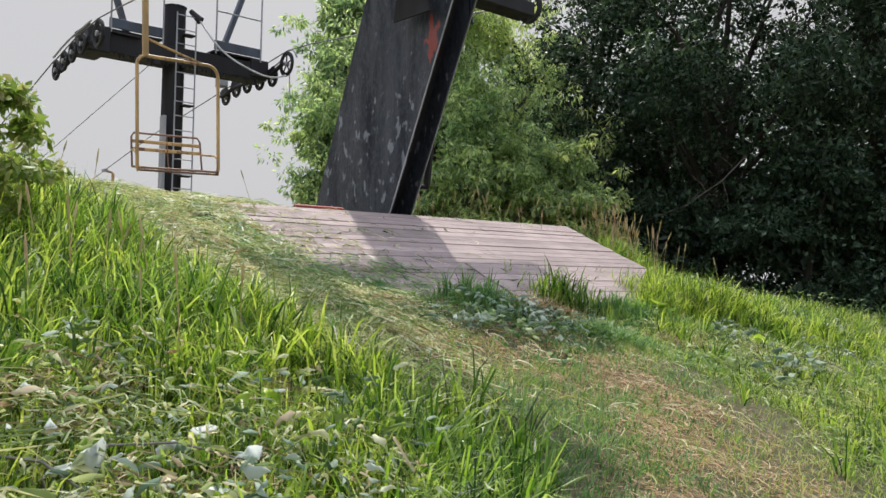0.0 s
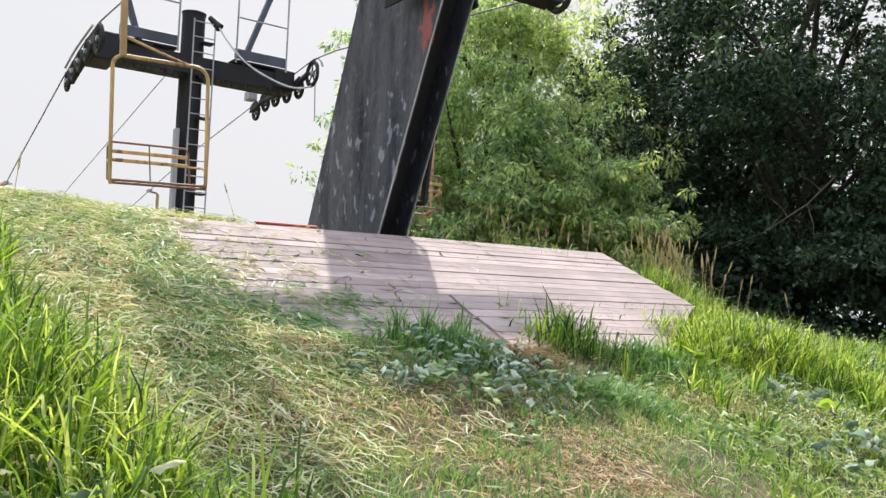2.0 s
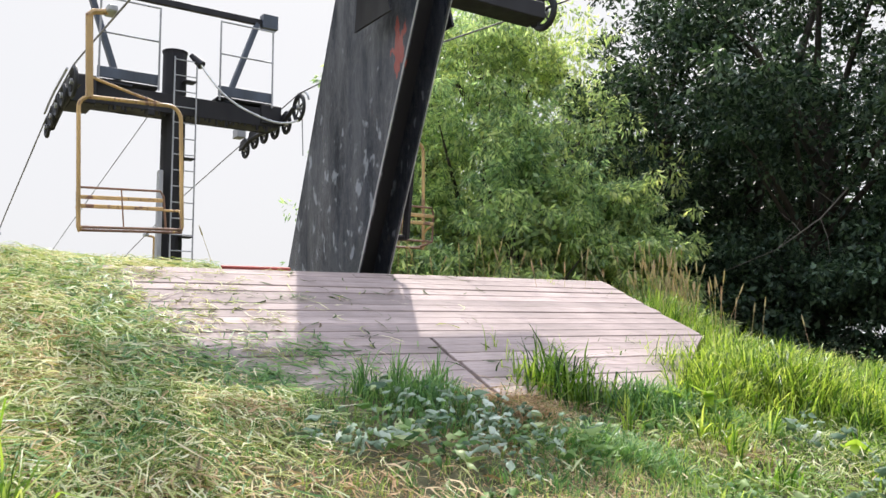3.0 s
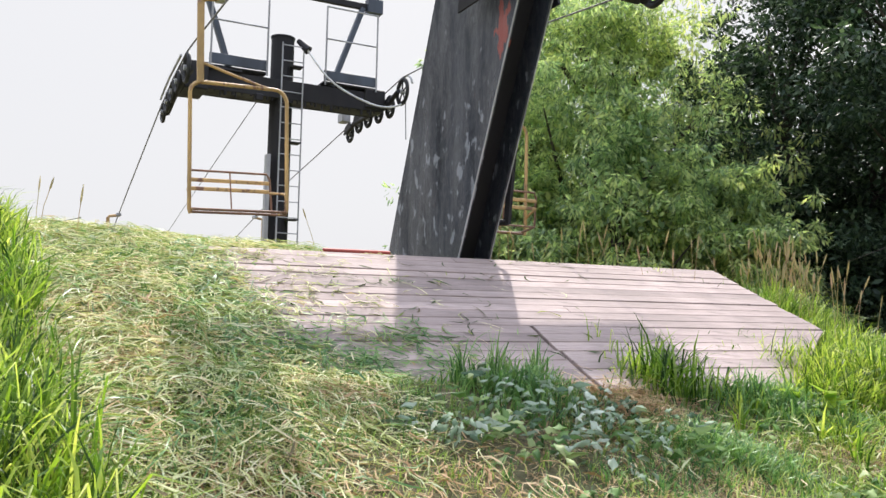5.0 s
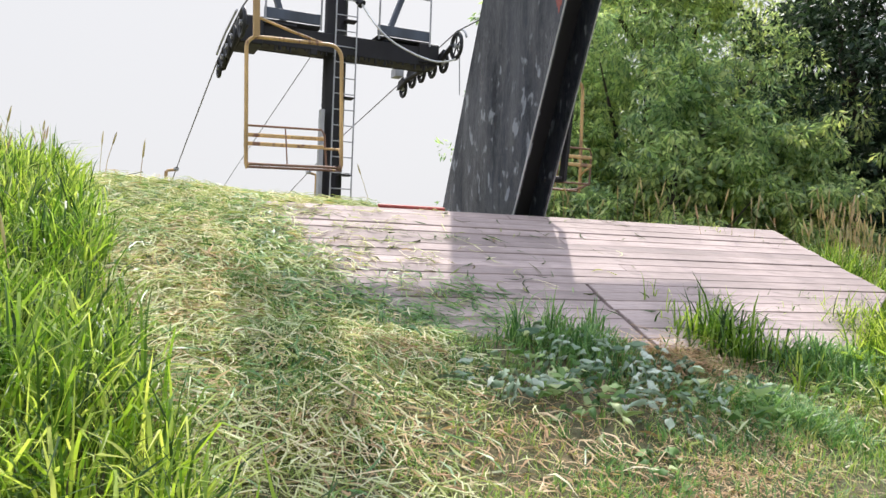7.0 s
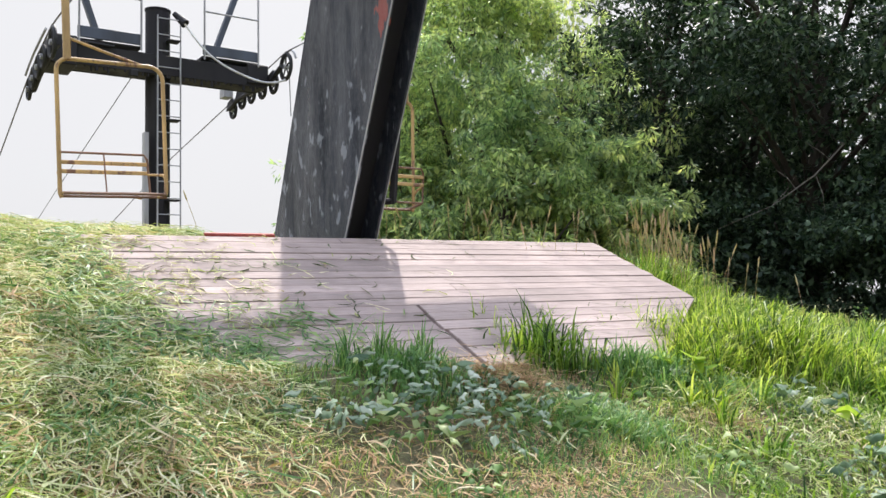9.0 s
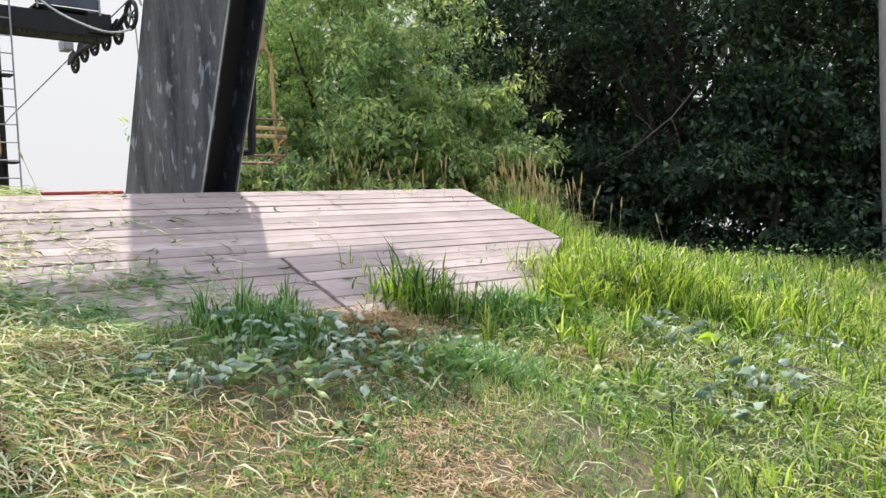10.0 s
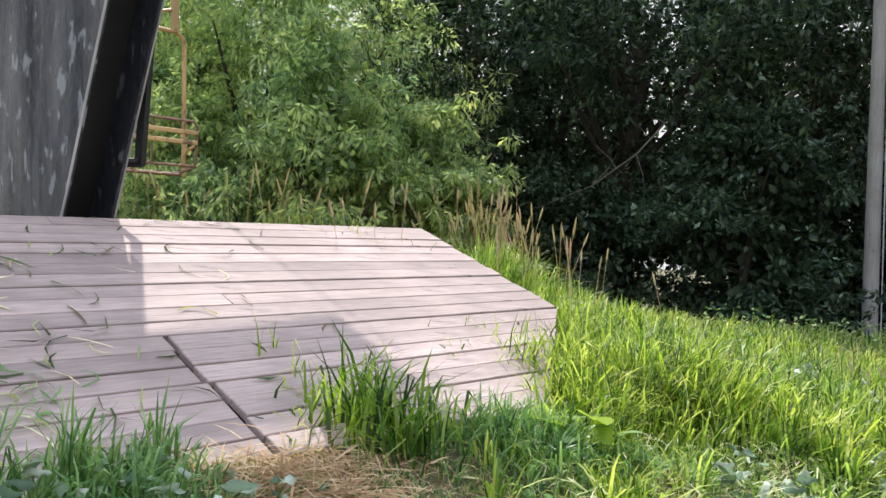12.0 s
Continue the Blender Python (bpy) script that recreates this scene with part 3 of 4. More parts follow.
    for k, (e, z) in enumerate(right):
        part("wheel_yoke", prism(bmesh.new(), [(e - 0.16 - o.y, z - 0.02 - o.z), (e + 0.3 - o.y, z + 0.02 - o.z), (e + 0.2 - o.y, z + 0.22 - o.z), (e - 0.05 - o.y, z + 0.16 - o.z)], 1.74 - o.x, 1.78 - o.x), M_BLACK, root)
    part("arm_end_box", box(bmesh.new(), p(1.3, -9.8, 5.5), p(1.74, -9.1, 5.9), None, 0.02), M_BLACK, root)
    part("arm_end_box", box(bmesh.new(), p(-2.28, -9.75, 5.36), p(-1.85, -8.9, 5.88), None, 0.02), M_BLACK, root)
    part("brace_rod", tube(bmesh.new(), [p(-2.1, -9.1, 5.86), p(-1.2, -9.1, 5.84)], 0.03, 6), M_BLACK, root)
    part("catch_plate", box(bmesh.new(), p(1.5, -11.3, 5.62), p(1.7, -11.0, 5.82), None, 0.01), M_GALV, root)
    part("wheel_guard", tube(bmesh.new(), [p(1.92, -9.3, 5.8)] + arc(p(1.92, -8.5, 5.76), 0.33, 150, 20, 8, (1, 2)), 0.022, 6), M_GALV, root)
    return root


build_tower()


# ---- haul ropes ----
def rope(name, pts, r, label):
    bm = tube(bmesh.new(), [LIFT @ Vector(q) for q in pts], r, 6)
    return tagged(part(name, bm, M_ROPE), label, "cable")


rope("haul_rope", [(-2.4, -60, -5.2), (-2.4, -30, 1.35), (-2.4, -15.8, 4.38), (-2.4, -10.7, 5.4), (-2.4, -10.4, 5.43), (-2.4, -9.4, 5.6), (-2.4, -8.0, 5.73), (-2.4, -7.3, 5.71), (-2.4, -4.9, 5.6), (-2.4, -1.0, 5.4), (-2.3, 6, 5.5), (-2.3, 14, 5.6)], 0.014, "steel haul rope running over the line wheels")
rope("haul_rope", [(1.85, -60, -3.5), (1.85, -30, 2.4), (1.85, -16, 5.0), (1.85, -11.6, 5.62), (1.85, -10.3, 5.80), (1.85, -8.5, 6.05), (1.85, -7.5, 6.02), (2.24, -1.15, 5.57), (2.24, 6, 5.5), (2.24, 14, 5.6)], 0.014, "steel haul rope running over the line wheels")
rope("signal_cable", [(-0.75, -60, -3.5), (-0.75, -30, 1.9), (-0.75, -18, 4.07), (-0.75, -9.75, 5.47)], 0.009, "thin signal cable strung below the ropes")


# ---- chairs ----
def build_chair(label):
    """A double chair; x across the line with the hanger at x=0, y along travel, z from the seat up."""
    root = thing("chairlift_chair", Matrix.Identity(4), label, "chair lift chair", "chairs on the rope")
    w = 1.31
    x0 = -0.13
    top = 1.76
    r = 0.15
    pts = [(x0 + 0.02, 0.0, 0.0), (x0, 0, 0.06)] + arc((x0 + r, 0, top - r), r, 180, 90, 5) + arc((x0 + w - r * 1.2, 0, top - r * 1.2), r * 1.2, 90, 0, 6) + [(x0 + w, 0, 0.1), (x0 + w - 0.02, 0, 0.04)]
    part("bail", tube(bmesh.new(), pts, 0.027, 10), M_YELLOW, root, "yellow tubular bail worn to rust")
    part("hanger", box(bmesh.new(), (-0.045, -0.03, top - 0.02), (0.045, 0.03, 2.86), None, 0.012), M_YELLOW, root)
    part("hanger_hook", tube(bmesh.new(), [(-0.02, 0, 2.83), (0.05, 0, 2.9), (0.18, 0, 2.92), (0.27, 0, 2.95)], 0.04, 8), M_YELLOW, root)
    part("grip", box(bmesh.new(), (0.2, -0.14, 2.9), (0.33, 0.14, 3.0), None, 0.02), M_GALV, root)
    part("brace", tube(bmesh.new(), [(0.04, 0, top + 0.26), (0.5, 0, top + 0.12), (w + x0 - 0.28, 0, top + 0.01)], 0.02, 8), M_YELLOW, root)
    b = -0.34
    a0, a1 = x0 + 0.05, x0 + w - 0.14
    back = [(a0, b, 0.10), (a0, b - 0.03, 0.56)] + [(a0 + 0.04, b - 0.04, 0.63), (a1 - 0.04, b - 0.04, 0.63)] + [(a1, b - 0.03, 0.56), (a1 + 0.02, b, 0.10)]
    part("back_frame", tube(bmesh.new(), back, 0.016, 8), M_RUST, root)
    for z in (0.50, 0.38):
        part("back_slat", box(bmesh.new(), (a0 - 0.01, b - 0.045, z - 0.027), (a1 + 0.01, b - 0.015, z + 0.027), None, 0.008), M_YELLOW, root)
    part("back_rod", tube(bmesh.new(), [((a0 + a1) / 2, b - 0.03, 0.63), ((a0 + a1) / 2 + 0.02, b, 0.1)], 0.011, 6), M_RUST, root)
    seat = [(a0, b, 0.10), (x0 + 0.03, 0.06, 0.05), (x0 + 0.1, 0.14, 0.045), (x0 + w - 0.1, 0.14, 0.045), (x0 + w - 0.03, 0.06, 0.05), (a1 + 0.02, b, 0.10)]
    part("seat_frame", tube(bmesh.new(), seat, 0.018, 8, True), M_RUST, root)
    part("seat_bar", tube(bmesh.new(), [(x0, 0, 0.02), (x0 + w, 0, 0.02)], 0.018, 8), M_RUST, root)
    part("seat_bar", tube(bmesh.new(), [((a0 + a1) / 2 + 0.02, b, 0.1), ((a0 + a1) / 2 + 0.05, 0.14, 0.05)], 0.012, 6), M_RUST, root)
    for x, xb in ((x0, a0), (x0 + w, a1)):
        part("armrest", tube(bmesh.new(), [(xb, b - 0.02, 0.36), (x, b * 0.35, 0.33), (x, 0.0, 0.25)], 0.017, 8), M_YELLOW, root)
    return root


chair = build_chair("empty double chair of rusty yellow tubing hanging from the rope")
chair.matrix_basis = LIFT @ pose(-2.66, -4.82, 2.64, 0, -2.0, 0)
chair = build_chair("empty yellow double chair hanging behind the pylon")
chair.matrix_basis = LIFT @ pose(2.27, -4.78, 2.66, 0, 0, 180)


for f, e, z, turn in ((-2.67, -18.1, 0.93, 0), (2.12, -19.9, 1.33, 180)):
    chair = build_chair("empty yellow double chair further down the line behind the crest")
    chair.matrix_basis = LIFT @ pose(f, e, z, 0, 0, turn)


# ---- utility pole ----
def build_pole():
    x, y = 9.3, 20.0
    z = float(height(x, y))
    root = thing("utility_pole", pose(x, y, z, 0, 1.6, 0), "weathered grey wooden utility pole at the edge of the woods", "pole")
    part("shaft", tube(bmesh.new(), [(0, 0, -0.3), (0, 0, 4), (0, 0, 9)], [0.135, 0.12, 0.10], 14), M_POLE, root)
    part("guy_wire", tube(bmesh.new(), [(0.1, -0.1, 8.5), (0.12, -0.16, 0.2)], 0.012, 6), M_GALV, root)
    return root


build_pole()


# ---- trees ----
def leaf_cloud(rng, centres, radii, per, size, droop=0.45, long=2.2):
    """Leaf quads round the clump centres: co of n*4 vertices."""
    n = len(centres) * per
    c = np.repeat(centres, per, 0)
    r = np.repeat(radii, per)[:, None]
    d = rng.normal(size=(n, 3))
    d /= np.linalg.norm(d, axis=1, keepdims=True)
    p = c + d * r * rng.uniform(0.35, 1.0, (n, 1)) ** 0.6 * np.array([1, 1, 0.62])
    ax = d + rng.normal(size=(n, 3)) * 0.55
    ax[:, 2] -= droop
    ax /= np.linalg.norm(ax, axis=1, keepdims=True)
    side = np.cross(ax, np.array([0, 0, 1.0]) + rng.normal(size=(n, 3)) * 0.55)
    side /= np.linalg.norm(side, axis=1, keepdims=True)
    s = size * rng.uniform(0.6, 1.35, (n, 1))
    tip = p + ax * s * long
    mid = p + ax * s * long * 0.45
    up = np.cross(ax, side) * s * 0.12
    return np.stack([p, mid + side * s * 0.5 + up, tip, mid - side * s * 0.5 + up], 1).reshape(-1, 3)


def build_tree(name, x, y, tall, wide, low, mat, leaves, size, seed, label, lobes=70, bare=0.0, ground_z=None, category="tree", trunk=True, squash=1.0, waist=0.12, core=2600, slim=2.2, droop=0.45):
    rng = np.random.default_rng(seed)
    z = float(height(x, y)) if ground_z is None else ground_z
    root = thing(name, pose(x, y, z), label, category)
    # clumps: over the crown's shell, uneven in reach
    k = lobes
    a = rng.uniform(0, 2 * math.pi, k)
    v = rng.uniform(0, 1, k)
    zz = low + (tall - low) * v
    belly = np.sin(np.pi * np.clip(waist + (0.98 - waist) * v, 0, 1)) ** 0.7
    rr = wide * belly * rng.uniform(0.35, 1.08, k)
    cen = np.stack([rr * np.cos(a), rr * np.sin(a) * squash, zz], 1)
    rad = wide * rng.uniform(0.16, 0.32, k)
    if trunk:
        bend = [(0.0, 0.0, -0.3)]
        for i in range(1, 6):
            t = i / 5
            bend.append((rng.normal() * 0.12 * i, rng.normal() * 0.12 * i, tall * 0.85 * t))
        r0 = 0.018 * tall + 0.05
        part("trunk", tube(bmesh.new(), bend, [r0 * (1 - 0.16 * i) for i in range(6)], 9), M_BARK, root)
        for i in range(0, k, 4):
            c = Vector(cen[i])
            t = min(0.95, max(0.12, (c.z / tall) * 0.75))
            j = min(4, int(t * 5))
            s = Vector(bend[j]).lerp(Vector(bend[j + 1]), t * 5 - j)
            m = s.lerp(c, 0.55) + Vector((0, 0, 0.05 * tall * rng.uniform(-0.3, 0.7)))
            part("limb", tube(bmesh.new(), [s, m, c], [r0 * 0.32, r0 * 0.2, 0.012], 5), M_BARK, root)
    per = leaves // k
    # each clump is itself made of sprays
    sub = 13
    sc = np.repeat(cen, sub, 0) + rng.normal(size=(k * sub, 3)) * np.repeat(rad, sub)[:, None] * np.array([0.66, 0.66, 0.34])
    sr = np.repeat(rad, sub) * rng.uniform(0.18, 0.42, k * sub)
    co = leaf_cloud(rng, sc, sr, max(1, per // sub), size, droop, slim)
    # larger old leaves deep inside the crown
    inner = cen * np.array([0.55, 0.55, 0.94])
    if core:
        co = np.concatenate([co, leaf_cloud(rng, inner, rad * 1.3, max(1, int(core * 1.4) // k), 0.115, 0.5, 1.7)])
    n = len(co) // 4
    me = raw_mesh("crown", co, 0, [(0, 1, 2), (0, 2, 3)], n, 4, mat)
    ob = new("crown", me)
    ob.parent = root
    return root


LIGHT, DARK = "bushy light green maple with drooping leaf sprays", "tall dark green maple in shade at the edge of the woods"
build_tree("tree", -1.9, 23.5, 13.5, 4.3, 0.2, M_LEAF_LIGHT, 122000, 0.050, 11, LIGHT, 200, core=4000, slim=3.3, droop=0.85)
build_tree("tree", -3.0, 21.2, 8.5, 1.9, 0.1, M_LEAF_LIGHT, 36000, 0.051, 21, "young light green maple in front of taller trees", 90, slim=3.3, droop=0.85)
build_tree("tree", -0.4, 20.6, 7.5, 2.2, 0.1, M_LEAF_LIGHT, 38000, 0.051, 22, "young light green maple in front of taller trees", 95, slim=3.3, droop=0.85)
build_tree("tree", -5.35, 27.0, 20.2, 2.3, 10.4, M_LEAF_LIGHT, 70000, 0.066, 12, LIGHT, 150, waist=0.3, core=5000, slim=3.3, droop=0.85)
build_tree("tree", -6.1, 26.6, 16.0, 1.35, 10.0, M_LEAF_LIGHT, 30000, 0.07, 24, "low light green maple at the edge of the open sky", 70, waist=0.3, core=1500, slim=3.3, droop=0.85)
build_tree("tree", 1.1, 22.0, 6.0, 2.1, 0.2, M_LEAF_LIGHT, 54000, 0.051, 13, "low light green maple sapling beside the deck", 90, slim=3.3, droop=0.85)
build_tree("tree", 2.5, 27.5, 15, 4.2, 1.2, M_LEAF_SHADED, 46000, 0.076, 14, DARK, 95)
build_tree("tree", 6.2, 25.0, 14, 4.2, 1.6, M_LEAF_SHADED, 50000, 0.076, 15, DARK, 95)
build_tree("tree", 10.3, 24.5, 14, 4.0, 1.5, M_LEAF_SHADED, 48000, 0.076, 16, DARK, 95)
build_tree("tree", 14.6, 23.0, 13.5, 4.2, 1.0, M_LEAF_SHADED, 42000, 0.076, 17, DARK, 90)
build_tree("tree", 18.5, 21.0, 13, 4.2, 0.8, M_LEAF_SHADED, 22000, 0.125, 18, DARK, 80)
build_tree("tree", 1.2, 28.8, 13.5, 2.6, 3.0, M_LEAF_SHADED, 20000, 0.11, 26, DARK, 60)
build_tree("tree", 5.2, 30.0, 13, 3.2, 1.0, M_LEAF_SHADED, 22000, 0.12, 25, DARK, 70)
build_tree("tree", 7.6, 21.5, 4.6, 2.2, 0.2, M_LEAF_SHADED, 20000, 0.066, 19, "low dark shrubby maple in shade under the taller trees", 50)
build_tree("tree", 12.6, 20.6, 4.2, 2.4, 0.1, M_LEAF_SHADED, 18000, 0.066, 20, "low dark shrubby maple in shade under the taller trees", 50)

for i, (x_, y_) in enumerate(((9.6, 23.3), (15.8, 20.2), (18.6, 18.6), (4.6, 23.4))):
    build_tree("tree", x_, y_, 4.4, 2.7, 0.0, M_LEAF_SHADED, 16000, 0.07, 90 + i, "low dark shrubby maple in shade under the taller trees", 45, waist=0.35, core=2500)


def far_woods():
    rng = np.random.default_rng(31)
    n = 250
    x = rng.uniform(-2, 34, n)
    y = rng.uniform(30, 40, n) - 0.28 * np.clip(x - 8, 0, 30)
    z = height(x, y) + rng.uniform(0, 1, n) ** 0.8 * 13.5
    cen = np.stack([x, y, z], 1)
    # Leaf colour here carries the shade of the woods.
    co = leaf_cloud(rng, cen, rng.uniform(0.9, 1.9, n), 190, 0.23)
    me = raw_mesh("woods", co, 0, [(0, 1, 2), (0, 2, 3)], len(co) // 4, 4, M_LEAF_SHADED)
    tagged(new("woods", me), "dense dark leafy woods in shade behind the first trees", "woods", kind="stuff")


far_woods()
build_tree("shrub", -2.75, 5.75, 1.3, 0.55, 0.1, M_LEAF_BUSH, 5200, 0.045, 41, "yellow-green weedy shrub on the grassy bank", 34, category="shrub", core=0)


def bare_branch():
    base = Vector((5.4, 22.2, 3.4))
    root = thing("dead_branch", pose(*base), "bare grey dead branch hanging among dark leaves", "branch")
    part("stem", tube(bmesh.new(), [(-1.7, 0.2, -0.75), (-0.6, 0, -0.3), (0.3, 0, 0.35), (0.9, 0.1, 1.0), (1.0, 1.8, 1.4)], [0.006, 0.011, 0.016, 0.02, 0.024], 7), M_DEADWOOD, root)
    for a, b in (((-0.6, 0, -0.3), (-0.1, -0.1, 0.35)), ((0.3, 0, 0.35), (0.45, -0.1, -0.5)), ((-0.1, 0, 0.05), (-0.5, 0, 0.5)), ((0.6, 0, 0.65), (0.1, -0.1, 1.05))):
        part("twig", tube(bmesh.new(), [a, ((a[0] + b[0]) / 2 + 0.06, a[1], (a[2] + b[2]) / 2), b], [0.009, 0.007, 0.004], 5), M_DEADWOOD, root)


bare_branch()


# ---- grass ----
BANK_Y = [-3.0, 0.0, 2.5, 3.7, 4.4, 4.8, 5.1, 5.5, 6.2, 7.8, 9.2, 12.0]
BANK_X = [1.1, 1.3, 1.75, 2.0, 1.85, 1.35, 0.72, 0.14, -0.92, -3.1, -5.1, -7.0]


def bank_side(x, y):
    """Above 0 on the uncut bank, below on the mown strip."""
    return np.interp(y, BANK_Y, BANK_X) - x


def deck_sw(x, y):
    dx, dy = x - CX, y - CY
    return 0.70 * dx + 0.714 * dy, 0.714 * dx - 0.70 * dy


def on_deck(x, y, m=0.0):
    s, w = deck_sw(x, y)
    return (s > S0 - m) & (s < S1 + m) & (w > W0 - m) & (w < W1 + m)


def path_mid(y):
    return np.interp(y, [-2, 3, 5.4, 6.9, 8.6], [2.3, 2.8, 2.75, 2.2, 1.55])


def blades(name, rng, x, y, tall, width, mat, lean=0.35, flat=0.0, label="", category="grass", z=None, wind=(0.25, -0.1), simple=False, turn=None):
    """Bent, tapering blades rooted at x, y. flat: how far they lie down."""
    n = len(x)
    if n == 0:
        return
    z = height(x, y) if z is None else z
    root = np.stack([x, y, z - 0.01], 1)
    a = rng.uniform(0, 2 * math.pi, n) if turn is None else turn
    out = np.stack([np.cos(a) + wind[0], np.sin(a) + wind[1], np.zeros(n)], 1)
    bend = np.abs(rng.normal(0, 1, n)) * lean + 0.08
    h = tall * rng.uniform(0.55, 1.25, n)
    up = np.array([0, 0, 1.0])
    rise = np.clip(1 - flat * rng.uniform(0.75, 1.05, n), 0.04, 1)
    d1 = out * (bend * 0.45 + flat * 0.9)[:, None] + up * rise[:, None]
    d2 = out * (bend * 1.2 + flat)[:, None] + up * (rise * rng.uniform(0.5, 1.0, n))[:, None]
    d3 = out * (bend * 2.0 + flat)[:, None] + up * (rise * rng.uniform(-0.35, 0.75, n) - 0.08 * (flat > 0))[:, None]
    for d in (d1, d2, d3):
        d /= np.linalg.norm(d, axis=1, keepdims=True)
    p1 = root + d1 * (h * 0.38)[:, None]
    p2 = p1 + d2 * (h * 0.34)[:, None]
    p3 = p2 + d3 * (h * 0.30)[:, None]
    b = a + math.pi / 2 + rng.normal(0, 0.5, n)
    side = np.stack([np.cos(b), np.sin(b), rng.normal(0, 0.15, n)], 1) * (width * rng.uniform(0.6, 1.3, n))[:, None]
    if simple:
        co = np.stack([root - side * 0.45, root + side * 0.45, p1 - side * 0.5, p1 + side * 0.5, p2 + d3 * (h * 0.15)[:, None]], 1).reshape(-1, 3)
        me = raw_mesh(name, co, 0, [(0, 1, 3, 2), (2, 3, 4)], n, 5, mat)
        return tagged(new(name, me), label, category, kind="stuff")
    co = np.stack([root - side * 0.4, root + side * 0.4, p1 - side * 0.5, p1 + side * 0.5, p2 - side * 0.36, p2 + side * 0.36, p3], 1).reshape(-1, 3)
    me = raw_mesh(name, co, 0, [(0, 1, 3, 2), (2, 3, 5, 4), (4, 5, 6)], n, 7, mat)
    return tagged(new(name, me), label, category, kind="stuff")


def deck_top(x, y):
    return CZ - SLOPE * (0.714 * (x - CX) - 0.70 * (y - CY)) + 0.022


def strands(name, rng, x, y, length, width, mat, label, loft, lie=height, curl=0.25, arch=0.12):
    """Long cut stems lying loosely over one another, following the surface that they lie on."""
    n = len(x)
    a = rng.uniform(0, 2 * math.pi, n)
    size = length * rng.uniform(0.5, 1.3, n)
    bend, hump, base = rng.normal(0, curl, n), np.abs(rng.normal(0, arch, n)), np.abs(rng.normal(0, loft, n))
    tilt = rng.normal(0, 0.10, n)
    rows = []
    for t, wd in ((-0.5, 0.35), (-0.15, 0.5), (0.2, 0.42), (0.5, 0.0)):
        u, v = size * t, size * bend * (t * t * 4 - 0.5)
        px, py = x + np.cos(a) * u - np.sin(a) * v, y + np.sin(a) * u + np.cos(a) * v
        pz = np.maximum(lie(px, py), height(px, py)) + base + size * (hump * (0.25 - t * t) * 2.5 + tilt * t * (base > 0.02))
        p = np.stack([px, py, np.maximum(pz, lie(px, py) + 0.002)], 1)
        if wd == 0.0:
            rows.append(p)
            continue
        side = np.stack([-np.sin(a), np.cos(a), rng.normal(0, 0.6, n)], 1) * (width * wd * rng.uniform(0.7, 1.3, n))[:, None]
        rows += [p - side, p + side]
    me = raw_mesh(name, np.stack(rows, 1).reshape(-1, 3), 0, [(0, 1, 3, 2), (2, 3, 5, 4), (4, 5, 6)], n, 7, mat)
    return tagged(new(name, me), label, "hay", kind="stuff")


def scatter(rng, n, x0, x1, y0, y1, keep):
    x, y = rng.uniform(x0, x1, n), rng.uniform(y0, y1, n)
    m = keep(x, y)
    return x[m], y[m]


def clumped(x, y, seed, scale=1.3):
    """0..1 smooth patchiness."""
    r = random.Random(seed)
    v = 0
    for k in range(4):
        a, b = r.uniform(0, 6.28), r.uniform(0.8, 2.4) * scale
        v = v + np.sin((x * math.cos(a) + y * math.sin(a)) * b * (1 + 0.5 * k) + r.uniform(0, 6.28))
    return np.clip(0.5 + v / 5, 0, 1)


def tufted(rng, x, y, per, spread):
    """Gather blades into tufts: per blades round each root, leaning outwards."""
    n = len(x) * per
    cx, cy = np.repeat(x, per), np.repeat(y, per)
    q = rng.normal(0, spread, (n, 2))
    return cx + q[:, 0], cy + q[:, 1], np.arctan2(q[:, 1], q[:, 0]) + rng.normal(0, 0.5, n)


rng = np.random.default_rng(5)
# uncut bank
near = lambda x, y: rng.uniform(0, 1, len(x)) < np.clip(1.25 - np.hypot(x - 1.5, y - 1.5) / 12, 0.25, 1)
x, y = scatter(rng, 90000, -8.5, 1.8, 1.2, 12.5, lambda x, y: (bank_side(x, y) > rng.normal(0, 0.12, len(x))) & near(x, y) & ~on_deck(x, y, 0.1))
g = clumped(x, y, 1)
weedy = np.exp(-((x - 0.1) / 1.1) ** 2 - ((y - 3.2) / 1.0) ** 2)
toe = 1 + 0.2 * np.exp(-((x - 0.5) / 1.1) ** 2 - ((y - 5.1) / 0.9) ** 2)
blades("tall_grass", rng, x, y, (0.20 + 0.26 * g) * (1 - 0.5 * weedy) * toe, 0.0115, M_TALL, 0.55, 0.0, "tall uncut bright green grass on the bank")
x, y = scatter(rng, 4600, -8.5, 1.7, 1.2, 12.5, lambda x, y: (bank_side(x, y) > 0.05) & near(x, y) & ~on_deck(x, y, 0.2))
tall = rng.uniform(0.26, 0.58, len(x)) * (1 - 0.6 * np.exp(-((x - 0.1) / 1.1) ** 2 - ((y - 3.2) / 1.0) ** 2))
tall = tall * (1 + 0.1 * np.exp(-((x - 0.5) / 1.1) ** 2 - ((y - 5.1) / 0.9) ** 2))
x, y, a = tufted(rng, x, y, 15, 0.045)
blades("tall_tufts", rng, x, y, np.repeat(tall, 15), 0.016, M_TALL, 0.65, 0.0, "rank arching tufts in the uncut bank", turn=a)


# meadow right of the path
def right_side(x, y):
    return x - np.interp(y, [3, 5.5, 7.0, 8.4, 9.4, 10.5], [4.2, 3.9, 3.4, 2.75, 2.35, 2.3])


def lush(x, y):
    s, w = deck_sw(x, y)
    return np.exp(-((s - 2.5) / 1.6) ** 2 - ((w - 1.4) / 1.2) ** 2)


